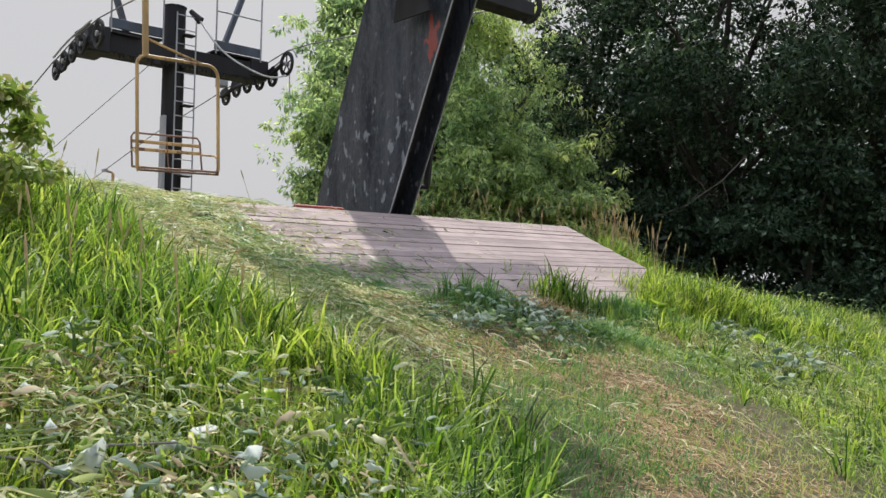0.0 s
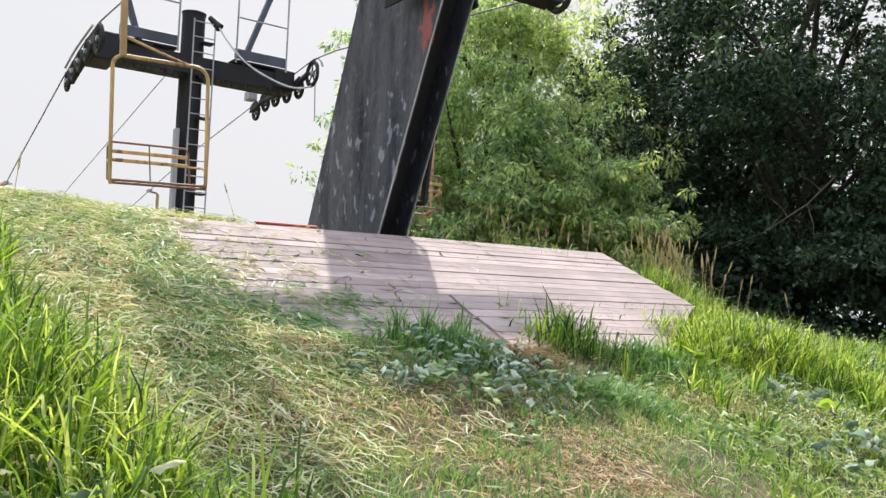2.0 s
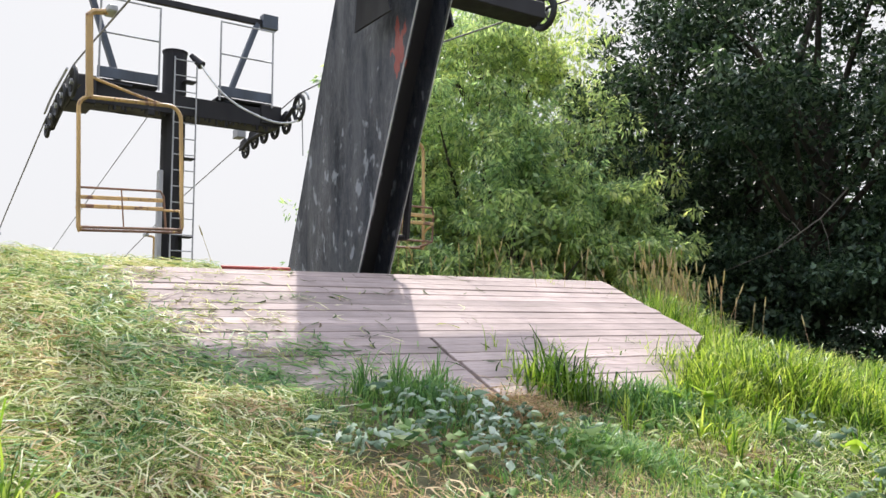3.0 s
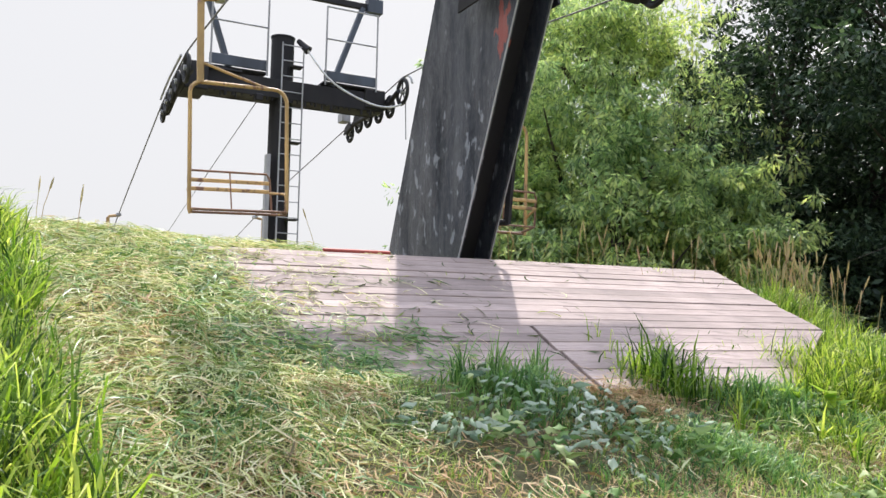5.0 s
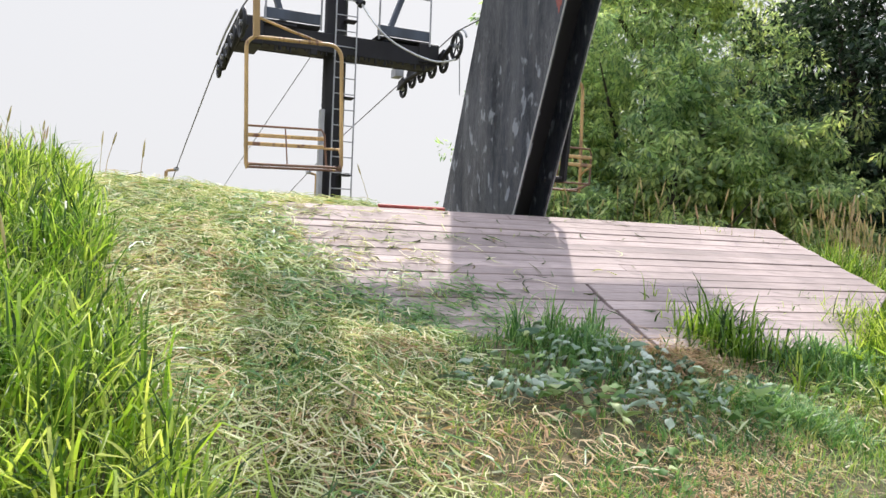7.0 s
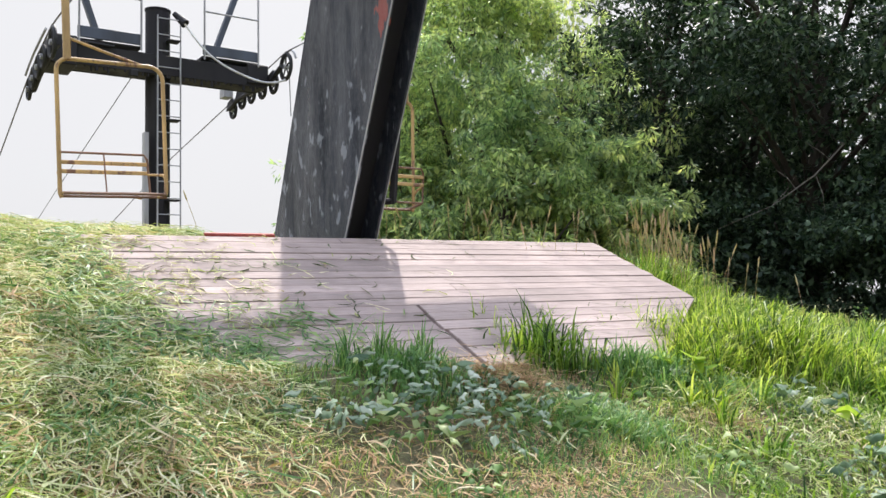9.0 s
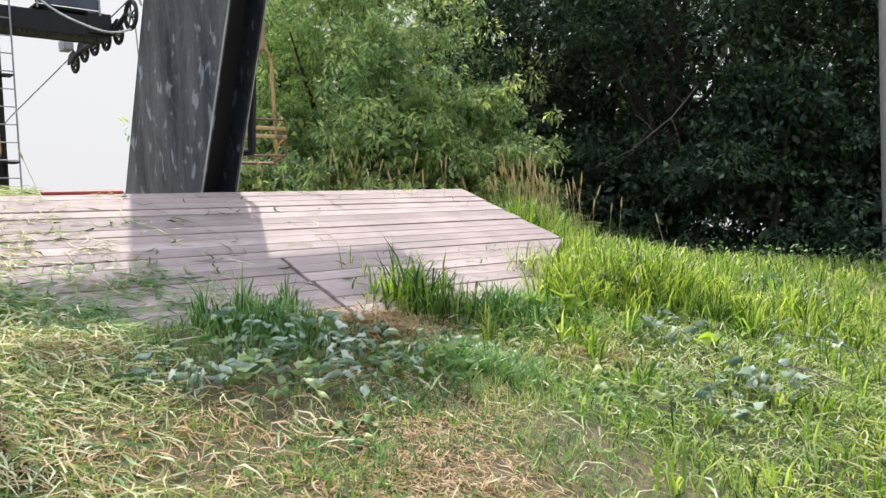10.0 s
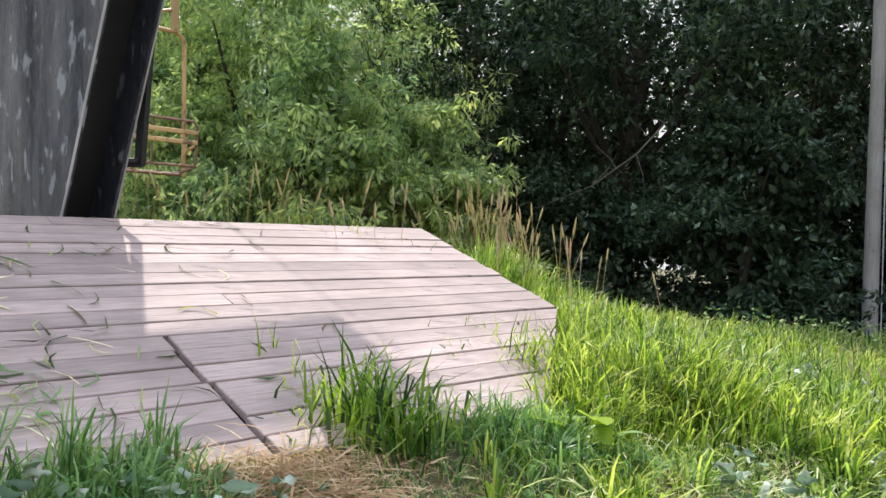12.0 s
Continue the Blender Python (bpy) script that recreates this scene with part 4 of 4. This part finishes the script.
far = lambda x, y: rng.uniform(0, 1, len(x)) < np.clip(1.35 - np.hypot(x - 3.4, y - 9) / 8, 0.22, 1)
x, y = scatter(rng, 85000, 2.0, 10.5, 4.0, 19.0, lambda x, y: (right_side(x, y) > rng.normal(0, 0.25, len(x))) & ~on_deck(x, y, 0.0) & far(x, y))
g = clumped(x, y, 2, 1.6)
blades("meadow_grass", rng, x, y, 0.07 + 0.11 * g + 0.22 * lush(x, y), 0.0085, M_TALL, 0.8, 0.1, "bright green meadow grass beside the deck")
x, y = scatter(rng, 4200, 2.0, 10.5, 4.0, 18.0, lambda x, y: (right_side(x, y) > rng.normal(0.1, 0.25, len(x))) & ~on_deck(x, y, 0.05) & far(x, y) & (rng.uniform(0, 1, len(x)) < 0.25 + 0.75 * clumped(x, y, 12, 1.4)))
m = rng.uniform(0, 1, len(x)) < 0.35 + 0.65 * lush(x, y) + 0.5 * (y > 10.5)
x, y = x[m], y[m]
tall = rng.uniform(0.14, 0.32, len(x)) + 0.34 * lush(x, y)
x, y, a = tufted(rng, x, y, 15, 0.045)
blades("meadow_tufts", rng, x, y, np.repeat(tall, 15), 0.0145, M_TALL, 0.7, 0.0, "arching grass tufts in the meadow", turn=a)
x, y = scatter(rng, 1500, 2.3, 7.5, 4.5, 12.0, lambda x, y: (right_side(x, y) > 0) & ~on_deck(x, y, 0.1) & (clumped(x, y, 15, 2.2) > 0.62))
x, y, a = tufted(rng, x, y, 12, 0.06)
blades("pale_tufts", rng, x, y, 0.15, 0.009, M_HAY, 0.8, 0.5, "pale flattened tufts in the meadow", turn=a, simple=True)
x, y = scatter(rng, 22000, 2.3, 8.0, 4.0, 12.5, lambda x, y: (right_side(x, y) > rng.normal(0, 0.2, len(x))) & ~on_deck(x, y, 0.1) & (rng.uniform(0, 1, len(x)) < (0.25 + 0.75 * clumped(x, y, 51, 2.0)) * (1 - 0.8 * lush(x, y))))
strands("meadow_hay", rng, x, y, 0.17, 0.0085, M_SHORT, "yellow-green cut grass lying in the meadow", 0.05, arch=0.2)
# mown strip: short regrowth, cut hay, straw of the trodden path
strip = lambda x, y: (bank_side(x, y) < 0.1) & (right_side(x, y) < 0.35) & ~on_deck(x, y, -0.02)
x, y = scatter(rng, 120000, -6, 4.6, 1.8, 11.5, lambda x, y: strip(x, y) & (rng.uniform(0, 1, len(x)) < 0.4 + 0.6 * clumped(x, y, 3, 1.8)))
onpath = np.exp(-((x - path_mid(y)) / 0.55) ** 2)
m = rng.uniform(0, 1, len(x)) > 0.55 * onpath
x, y = x[m], y[m]
blades("short_grass", rng, x, y, 0.07 + 0.09 * clumped(x, y, 4, 2.2), 0.006, M_SHORT, 0.6, 0.15, "short patchy green grass on the mown strip", simple=True)
def hayed(x, y):
    """Where the cut grass lies: thick between bank and deck, thin towards the trodden path."""
    return np.clip((path_mid(y) - 1.1 - x) / 1.0, 0.03, 1) * np.clip((y - 4.0) / 1.5, 0, 1)


x, y = scatter(rng, 138000, -6, 3.2, 4.0, 11.5, lambda x, y: strip(x, y) & (rng.uniform(0, 1, len(x)) < (0.3 + 0.7 * clumped(x, y, 6, 1.9)) * hayed(x, y)))
strands("cut_hay", rng, x, y, 0.23, 0.0068, M_HAY, "pale wilting cut grass lying on the mown strip", 0.035, curl=0.18)
x, y = scatter(rng, 19000, -6, 2.4, 4.4, 11.5, lambda x, y: strip(x, y) & (rng.uniform(0, 1, len(x)) < clumped(x, y, 41, 2.6) ** 2 * hayed(x, y)))
strands("green_hay", rng, x, y, 0.26, 0.0085, M_DARKGRASS, "freshly cut green grass lying on the mown strip", 0.045)
x, y = scatter(rng, 9000, -6, 2.4, 4.4, 11.5, lambda x, y: strip(x, y) & (rng.uniform(0, 1, len(x)) < clumped(x, y, 43, 3.0) ** 3 * hayed(x, y)))
strands("wilted_stems", rng, x, y, 0.30, 0.010, M_STEM, "dark wilted stems among the cut grass", 0.03)
x, y = scatter(rng, 90000, 0.3, 4.2, 2.5, 9.4, lambda x, y: strip(x, y) & (rng.uniform(0, 1, len(x)) < np.exp(-((x - path_mid(y)) / 0.6) ** 2) * (0.3 + 0.7 * clumped(x, y, 8, 2))))
strands("dry_straw", rng, x, y, 0.09, 0.0045, M_STRAW, "dry brown straw on the trodden path", 0.015)


brown = ((-1.23, 6.53, 0.25), (-1.57, 7.44, 0.3), (-0.21, 5.91, 0.28), (0.72, 6.1, 0.3), (1.2, 6.7, 0.35), (-2.2, 7.9, 0.25), (-0.7, 6.9, 0.22), (0.2, 7.2, 0.2))
for bx, by, br in brown:
    strands("brown_hay", rng, bx + rng.normal(0, br, 230), by + rng.normal(0, br, 230), 0.2, 0.008, M_STRAW, "browned cut grass in a patch on the mown strip", 0.03)
x, y = scatter(rng, 5200, -4.5, 3.0, 3.5, 9.5, lambda x, y: strip(x, y) & (clumped(x, y, 22, 2.4) > 0.52))
x, y, a = tufted(rng, x, y, 9, 0.05)
blades("green_regrowth", rng, x, y, 0.13, 0.0085, M_DARKGRASS, 0.6, 0.1, "green regrowth tufts in the mown strip", turn=a, simple=True)


def patch(name, n, cx, cy, rx, ry, tall, width, mat, label, lean=0.5, flat=0.0, category="grass", lift=0.0, wind=(0.25, -0.1)):
    q = rng.normal(0, 0.5, (n, 2))
    x, y = cx + q[:, 0] * rx, cy + q[:, 1] * ry
    t = tall * np.clip(1.15 - 0.55 * np.hypot(q[:, 0], q[:, 1]), 0.4, 1.2)
    return blades(name, rng, x, y, t, width, mat, lean, flat, label, category, height(x, y) + lift * np.abs(rng.normal(0, 1, n)), wind)


# sparse rough grass further out
x, y = scatter(rng, 27000, -11, 13, -5, 19, lambda x, y: ~((x > -8.4) & (x < 10.4) & (y > 1.9) & (y < 12)) & ~on_deck(x, y, 0.3))
blades("rough_grass", rng, x, y, 0.22 + 0.1 * clumped(x, y, 9), 0.02, M_SHORT, 0.7, 0.0, "rough green grass of the open hillside", simple=True)


# tufts along the deck's lower edge
def deck_xy(s, w):
    v = DECK @ Vector((s, w, 0))
    return v.x, v.y


# The deep green ones are coloured for the shadow they stand in.
patch("grass_tuft", 900, *deck_xy(-1.62, 1.86), 0.62, 0.42, 0.25, 0.011, M_DARKGRASS, "deep green grass tuft against the deck's lower edge", 0.5)
for s_, w_, n_ in ((-1.98, 1.66, 40), (-1.72, 1.62, 55), (-1.42, 1.66, 45)):
    patch("grass_tuft", n_, *deck_xy(s_, w_), 0.09, 0.08, 0.36, 0.012, M_DARKGRASS, "spiky deep green grass tuft at the deck's lower edge", 0.28)
patch("grass_tuft", 330, *deck_xy(-0.32, 1.48), 0.40, 0.32, 0.60, 0.016, M_TALL, "tall broad-bladed grass tuft growing at the deck's edge", 0.48)
patch("grass_tuft", 1500, *deck_xy(0.5, 1.82), 0.9, 0.5, 0.28, 0.011, M_DARKGRASS, "deep green grass tuft against the deck's lower edge", 0.75)
patch("grass_tuft", 1200, *deck_xy(-0.7, 2.55), 0.6, 0.42, 0.24, 0.009, M_DARKGRASS, "low deep green grass tuft below the deck", 0.9, 0.2)
patch("straw_heap", 1700, *deck_xy(-0.95, 1.95), 0.5, 0.5, 0.24, 0.008, M_STRAW, "heap of dry brown straw at the deck's broken corner", 0.7, 0.85, "straw", 0.06)
patch("straw_heap", 600, *deck_xy(0.35, 2.75), 0.4, 0.3, 0.15, 0.006, M_STRAW, "small patch of dry straw", 0.7, 0.85, "straw", 0.03)
patch("straw_heap", 500, *deck_xy(0.75, 2.35), 0.3, 0.25, 0.15, 0.006, M_STRAW, "small patch of dry straw", 0.7, 0.85, "straw", 0.03)
patch("grass_tuft", 2600, *deck_xy(2.05, 1.65), 1.2, 0.7, 0.6, 0.012, M_TALL, "rank bright grass at the deck's cut corner", 0.5)
for s_, w_, n_, h_ in ((1.95, 0.95, 260, 0.42), (1.6, 1.25, 380, 0.5), (1.28, 1.55, 420, 0.5), (1.0, 1.85, 260, 0.36)):
    patch("grass_tuft", n_, *deck_xy(s_, w_), 0.34, 0.34, h_, 0.011, M_TALL, "bright arching grass leaning over the deck's cut corner", 0.75)
# weeds behind the deck's far corner
patch("grass_tuft", 2200, *deck_xy(3.5, -1.1), 0.9, 0.9, 0.72, 0.009, M_TALL, "rank grass at the deck's far corner", 0.5)
patch("grass_tuft", 1300, *deck_xy(2.9, 0.1), 0.5, 0.9, 0.42, 0.009, M_TALL, "rank grass along the deck's end", 0.7)
patch("grass_tuft", 900, *deck_xy(1.2, -1.65), 1.8, 0.3, 0.42, 0.008, M_TALL, "rank grass behind the deck", 0.5)


def seed_stalks(n, cx, cy, rx, ry, tall, seed, label):
    """Thin stems with a bristly head."""
    r = np.random.default_rng(seed)
    x, y = cx + r.normal(0, 0.5, n) * rx, cy + r.normal(0, 0.5, n) * ry
    z = height(x, y)
    bm = bmesh.new()
    for i in range(n):
        h = tall * r.uniform(0.65, 1.15)
        lx, ly = r.normal(0, 0.14, 2) * h
        p0, p1, p2 = Vector((x[i], y[i], z[i])), Vector((x[i] + lx * 0.4, y[i] + ly * 0.4, z[i] + h * 0.6)), Vector((x[i] + lx, y[i] + ly, z[i] + h))
        d = (p2 - p1).normalized()
        tube(bm, [p0, p1, p2], 0.0032, 4)
        k = r.uniform(0.10, 0.20)
        tube(bm, [p2, p2 + d * k * 0.2, p2 + d * k * 0.7, p2 + d * k], [0.004, 0.010, 0.0085, 0.002], 6)
    tagged(part("seed_stalks", bm, M_SEED), label, "grass", kind="stuff")


seed_stalks(62, *deck_xy(3.8, -1.45), 0.75, 0.8, 0.98, 1, "dry timothy grass stalks with seed heads behind the deck")
seed_stalks(26, *deck_xy(0.9, -1.9), 2.6, 0.5, 0.65, 2, "sparse dry grass stalks behind the deck")
seed_stalks(26, *deck_xy(3.7, -0.7), 0.8, 1.2, 0.75, 3, "bent dry grass stalks at the deck's end")
seed_stalks(26, -5.3, 8.3, 1.5, 1.2, 0.5, 4, "grass stalks with seed heads on the bank's crest")
seed_stalks(24, -1.5, 5.2, 1.6, 1.4, 0.55, 5, "grass stalks with seed heads in the uncut bank")


# ---- broad-leaved weeds ----
def weed(x, y, n, size, spread, mat, seed, label, lie=0.7, name="weed_plant", rise=0.1, broad=1.0, crumple=0.11):
    r = np.random.default_rng(seed)
    z = float(height(x, y))
    root = thing(name, pose(x, y, z), label, "weed")
    for i in range(n):
        bm = bmesh.new()
        a = r.uniform(0, 6.28)
        d = Vector((math.cos(a), math.sin(a), r.uniform(-0.1, 0.9) * (1 - lie))).normalized()
        q = Vector((d.y, -d.x, r.normal(0, 0.35))).normalized()
        k = spread * math.sqrt(r.uniform(0, 1))
        c = Vector((math.cos(a + r.normal(0, 0.4)) * k, math.sin(a) * k, 0))
        c.z = float(height(x + c.x, y + c.y)) - z + r.uniform(0.02, rise + 0.02)
        s = size * r.uniform(0.55, 1.25)
        prof = [(0.0, 0.04), (0.1, 0.23), (0.25, 0.40), (0.45, 0.43), (0.65, 0.33), (0.85, 0.16), (1.0, 0.01)]
        limp = crumple >= 0.1
        fold = r.uniform(0.75, 1.42) if limp else r.uniform(0.1, 0.45)
        droop = r.uniform(0.3, 2.3) if limp else r.uniform(0.2, 0.9)
        twist = r.normal(0, 0.9) if limp else r.normal(0, 0.15)
        rows, m = [], c.copy()
        for (t, wd), (t1, _) in zip(prof, prof[1:] + [(1.0, 0)]):
            g = (d * math.cos(droop * t) - Vector((0, 0, 1)) * math.sin(droop * t)).normalized()
            side = (q - g * q.dot(g)).normalized()
            side = (Matrix.Rotation(twist * t, 3, g) @ side).normalized()
            n = g.cross(side)
            if n.z < 0 and not limp:
                n = -n
            row = []
            for k in (-1, 0, 1):
                j = wd * s * broad * r.uniform(0.82, 1.12)
                row.append(bm.verts.new(m + side * (k * j * math.cos(fold)) + n * (abs(k) * j * math.sin(fold) + r.normal(0, crumple) * j)))
            rows.append(row)
            m = m + g * (t1 - t) * s
        for u, v in zip(rows, rows[1:]):
            bm.faces.new((u[0], u[1], v[1], v[0]))
            bm.faces.new((u[1], u[2], v[2], v[1]))
        for f in bm.faces:
            f.smooth = True
        part("leaf", bm, mat, root)
    return root


WILT, GREEN = "wilted silvery burdock leaves lying on the grass", "green broad-leaved weed among the grass"
weed(2.78, 9.86, 4, 0.24, 0.07, M_BRIGHT, 1, "burdock with big bright green leaves at the deck's corner", 0.45, rise=0.24, broad=1.3, crumple=0.04)
weed(2.80, 9.82, 7, 0.2, 0.16, M_WEED, 2, "burdock with broad dull green leaves at the deck's corner", 0.4, rise=0.2, broad=1.2, crumple=0.05)
weed(3.72, 9.55, 34, 0.13, 0.24, M_WILT, 3, WILT, 0.4, rise=0.2, crumple=0.18)
weed(3.80, 9.45, 2, 0.17, 0.08, M_BRIGHT, 4, "yellow-green burdock leaf among wilted ones", 0.3, rise=0.2, broad=1.2, crumple=0.05)
weed(3.62, 8.75, 14, 0.1, 0.3, M_WILT, 5, WILT, rise=0.1)
weed(4.10, 8.75, 32, 0.12, 0.22, M_WILT, 6, WILT, 0.4, rise=0.2, crumple=0.18)
weed(4.9, 10.4, 30, 0.11, 0.4, M_WILT, 7, WILT, 0.4, rise=0.18, crumple=0.18)
weed(4.0, 10.6, 10, 0.15, 0.25, M_WEED, 8, GREEN, rise=0.14)
weed(3.10, 8.15, 24, 0.11, 0.22, M_WEED, 9, GREEN, 0.4, rise=0.14, crumple=0.16)
weed(4.74, 9.99, 24, 0.11, 0.25, M_WILT, 31, WILT, 0.4, rise=0.15, crumple=0.18)
weed(5.48, 12.5, 26, 0.12, 0.4, M_WILT, 32, WILT, 0.4, rise=0.18, crumple=0.18)
weed(3.74, 8.26, 22, 0.11, 0.2, M_WILT, 10, GREEN, 0.5, rise=0.1)
weed(2.35, 8.9, 14, 0.11, 0.22, M_WEED, 11, GREEN, 0.5, rise=0.1)
for i, (s_, w_) in enumerate(((-1.75, 2.0), (-1.4, 2.05), (-2.0, 2.2), (-1.65, 2.35), (-1.2, 2.3), (-1.95, 2.6), (-1.5, 2.7), (-2.3, 2.35), (-1.1, 2.65), (-0.9, 2.35))):
    x_, y_ = deck_xy(s_, w_)
    weed(x_, y_, 44, 0.12, 0.25, M_WILT if i % 3 != 2 else M_WEED, 20 + i, "wilted grey-green weeds below the deck's edge" if i % 3 != 2 else GREEN, 0.4, rise=0.17, crumple=0.2, broad=0.62)
x_, y_ = deck_xy(-1.85, 3.15)
weed(x_, y_, 12, 0.12, 0.12, M_WEED, 30, GREEN, 0.3, rise=0.06)
spots = np.random.default_rng(3)
for i in range(34):
    x_, y_ = spots.uniform(-1.2, 1.3), spots.uniform(2.3, 4.6)
    if x_ > 0.9 and y_ > 3.9:
        continue
    m_ = (M_WILT, M_DRYWEED, M_DRYWEED)[i % 3]
    weed(x_, y_, 26, 0.10 + 0.03 * (i % 2), 0.32, m_, 100 + i, WILT if i % 3 == 0 else "drying yellow-green cut weed on the grass", 0.4, rise=0.3, crumple=0.25, broad=0.42)
for x_, y_, k_ in ((0.10, 3.02, 0.24), (0.22, 3.45, 0.18), (0.62, 2.95, 0.15), (0.75, 3.1, 0.14), (-0.3, 3.2, 0.13)):
    weed(x_, y_, 3, k_, 0.1, M_UNDERSIDE, int(x_ * 100) + 150, "large pale curled leaves upside down on the grass", 0.7, rise=0.34, crumple=0.12)
q = np.random.default_rng(8)
over = lambda x, y: height(x, y) + 0.07
for i in range(26):
    cx_, cy_ = q.normal(0.1, 0.75), q.normal(3.3, 0.6)
    n_ = 46
    strands("weed_tangle", q, q.normal(cx_, 0.13, n_), q.normal(cy_, 0.11, n_), 0.13, 0.010, (M_HAY, M_DRYSTALK, M_DRYGREEN)[i % 3], "small tangle of drying cut weeds on the grass", 0.11, over, 1.2, 0.4)
q = np.random.default_rng(9)
x, y = q.normal(4.0, 0.5, 1300), q.normal(9.3, 0.5, 1300)
blades("weed_tangle", q, x, y, 0.12, 0.007, M_HAY, 1.2, 0.6, "tangle of wilting weed stems in the meadow", "weed", height(x, y) + q.uniform(0.02, 0.16, 1300))
weed(0.42, 3.75, 4, 0.15, 0.06, M_BRIGHT, 60, "young maple seedling with bright leaves in the grass", 0.3, rise=0.3, broad=1.2)
for i, (x_, y_) in enumerate(((6.1, 15.6), (6.8, 16.2), (5.4, 15.3), (7.6, 16.8), (8.2, 17.3))):
    weed(x_, y_, 60, 0.06, 0.4, M_WEED, 70 + i, "leafy weed standing on the meadow's crest", 0.2, rise=0.35)


def dry_stem(pts, label):
    root = thing("fallen_twig", pose(*pts[0]), label, "twig")
    o = Vector(pts[0])
    part("stalk", tube(bmesh.new(), [Vector(p) - o for p in pts], [0.007, 0.006, 0.004][:len(pts)], 6), M_DEADWOOD, root)


for x_, y_, a_, l_ in ((0.0, 3.2, 0.3, 0.55), (0.9, 3.65, 0.1, 0.6), (-0.3, 2.9, -0.2, 0.5), (4.6, 10.2, -0.5, 0.7), (4.2, 9.0, -0.4, 0.5)):
    ps = [(x_ + math.cos(a_) * l_ * t, y_ + math.sin(a_) * l_ * t) for t in (0, 0.5, 1)]
    dry_stem([(px, py, float(height(px, py)) + 0.13 + 0.05 * (i == 1)) for i, (px, py) in enumerate(ps)], "cut woody weed stem lying on the grass")


# ---- cut grass strewn over the deck ----
def deck_spread(r, n, keep, s0, s1, w0=W0 + 0.05, w1=W1):
    s, w = r.uniform(s0, s1, n), r.uniform(w0, w1, n)
    m = keep(s, w)
    s, w = s[m], w[m]
    return CX + 0.70 * s + 0.714 * w, CY + 0.714 * s - 0.70 * w


def deck_litter():
    r = np.random.default_rng(77)
    chance = lambda s, p: r.uniform(0, 1, len(s)) < p
    # the drift that hides the deck's grassy end
    rim = lambda w: np.interp(w, [-1.3, -1.0, -0.1, 0.25, 0.6, 0.95, 1.25, 1.52], [-3.4, -3.25, -3.05, -2.85, -3.0, -2.9, -2.6, -2.3])
    x, y = deck_spread(r, 9000, lambda s, w: chance(s, np.clip((rim(w) - s + r.normal(0, 0.12, len(s))) / 0.18, 0, 1)), S0 - 0.15, -1.9, W0, W1 + 0.15)
    half = len(x) * 2 // 3
    strands("hay_drift", r, x[:half], y[:half], 0.22, 0.009, M_HAY, "drift of cut grass over the deck's grassy end", 0.03, deck_top)
    strands("green_drift", r, x[half:], y[half:], 0.24, 0.010, M_DARKGRASS, "fresh green grass in the drift over the deck's end", 0.03, deck_top)
    # loose strands, thinning out along the boards
    x, y = deck_spread(r, 3800, lambda s, w: chance(s, np.exp(-(s + 3.3) / 0.75) * (0.1 + clumped(s, w, 34, 3.5) ** 2)), -3.3, 0.2)
    strands("grass_litter", r, x, y, 0.19, 0.009, M_HAY, "loose cut grass strewn over the deck boards", 0.006, deck_top, arch=0.04)
    # Darker green strands carry the shade of the lower boards in their colour.
    x, y = deck_spread(r, 5200, lambda s, w: chance(s, np.exp(-((s + 2.75) / 0.8) ** 2 - ((w - 1.0) / 0.42) ** 2) * (0.15 + 0.85 * clumped(s, w, 33, 3.4) ** 2)), -3.4, -1.0, 0.3, W1)
    strands("green_litter", r, x, y, 0.19, 0.010, M_DARKGRASS, "cut grass in shaded dark green strewn over the lower boards", 0.012, deck_top, arch=0.05)
    x, y = deck_spread(r, 900, lambda s, w: chance(s, 0.04 + 0.4 * np.exp(-(s + 3.3) / 1.1)), -3.3, 0.6)
    strands("stem_litter", r, x, y, 0.2, 0.011, M_STEM, "dark wilted stems scattered over the deck boards", 0.004, deck_top, arch=0.03)


deck_litter()
for s_, w_, n_, r_ in ((-1.78, -0.45, 26, 0.05), (-2.15, 0.15, 34, 0.09), (-3.05, -1.02, 160, 0.13), (-2.5, -0.6, 40, 0.1), (-2.75, -0.2, 70, 0.14), (-2.3, 0.75, 60, 0.12)):
    q_ = rng.normal(0, r_, (n_, 2)) * np.array([1.6, 0.7])
    s2, w2 = s_ + q_[:, 0], w_ + q_[:, 1]
    blades("hay_clump", rng, CX + 0.70 * s2 + 0.714 * w2, CY + 0.714 * s2 - 0.70 * w2, 0.15, 0.009, M_DARKGRASS if n_ < 30 else M_HAY, 0.7, 0.85, "small clump of cut grass dropped on the deck", "hay", CZ - SLOPE * w2 + 0.02 + np.abs(rng.normal(0, 0.02, n_)), simple=True)
for i, (s_, w_) in enumerate(((-0.45, 0.78), (-0.38, 0.98), (-0.32, 0.7))):
    x_, y_ = deck_xy(s_, w_)
    blades("grass_sprig", rng, x_ + rng.normal(0, 0.015, 5), y_ + rng.normal(0, 0.015, 5), 0.26, 0.01, M_TALL, 0.35, 0.0, "grass sprig growing between the boards", "grass", np.full(5, CZ - SLOPE * w_ - 0.02))
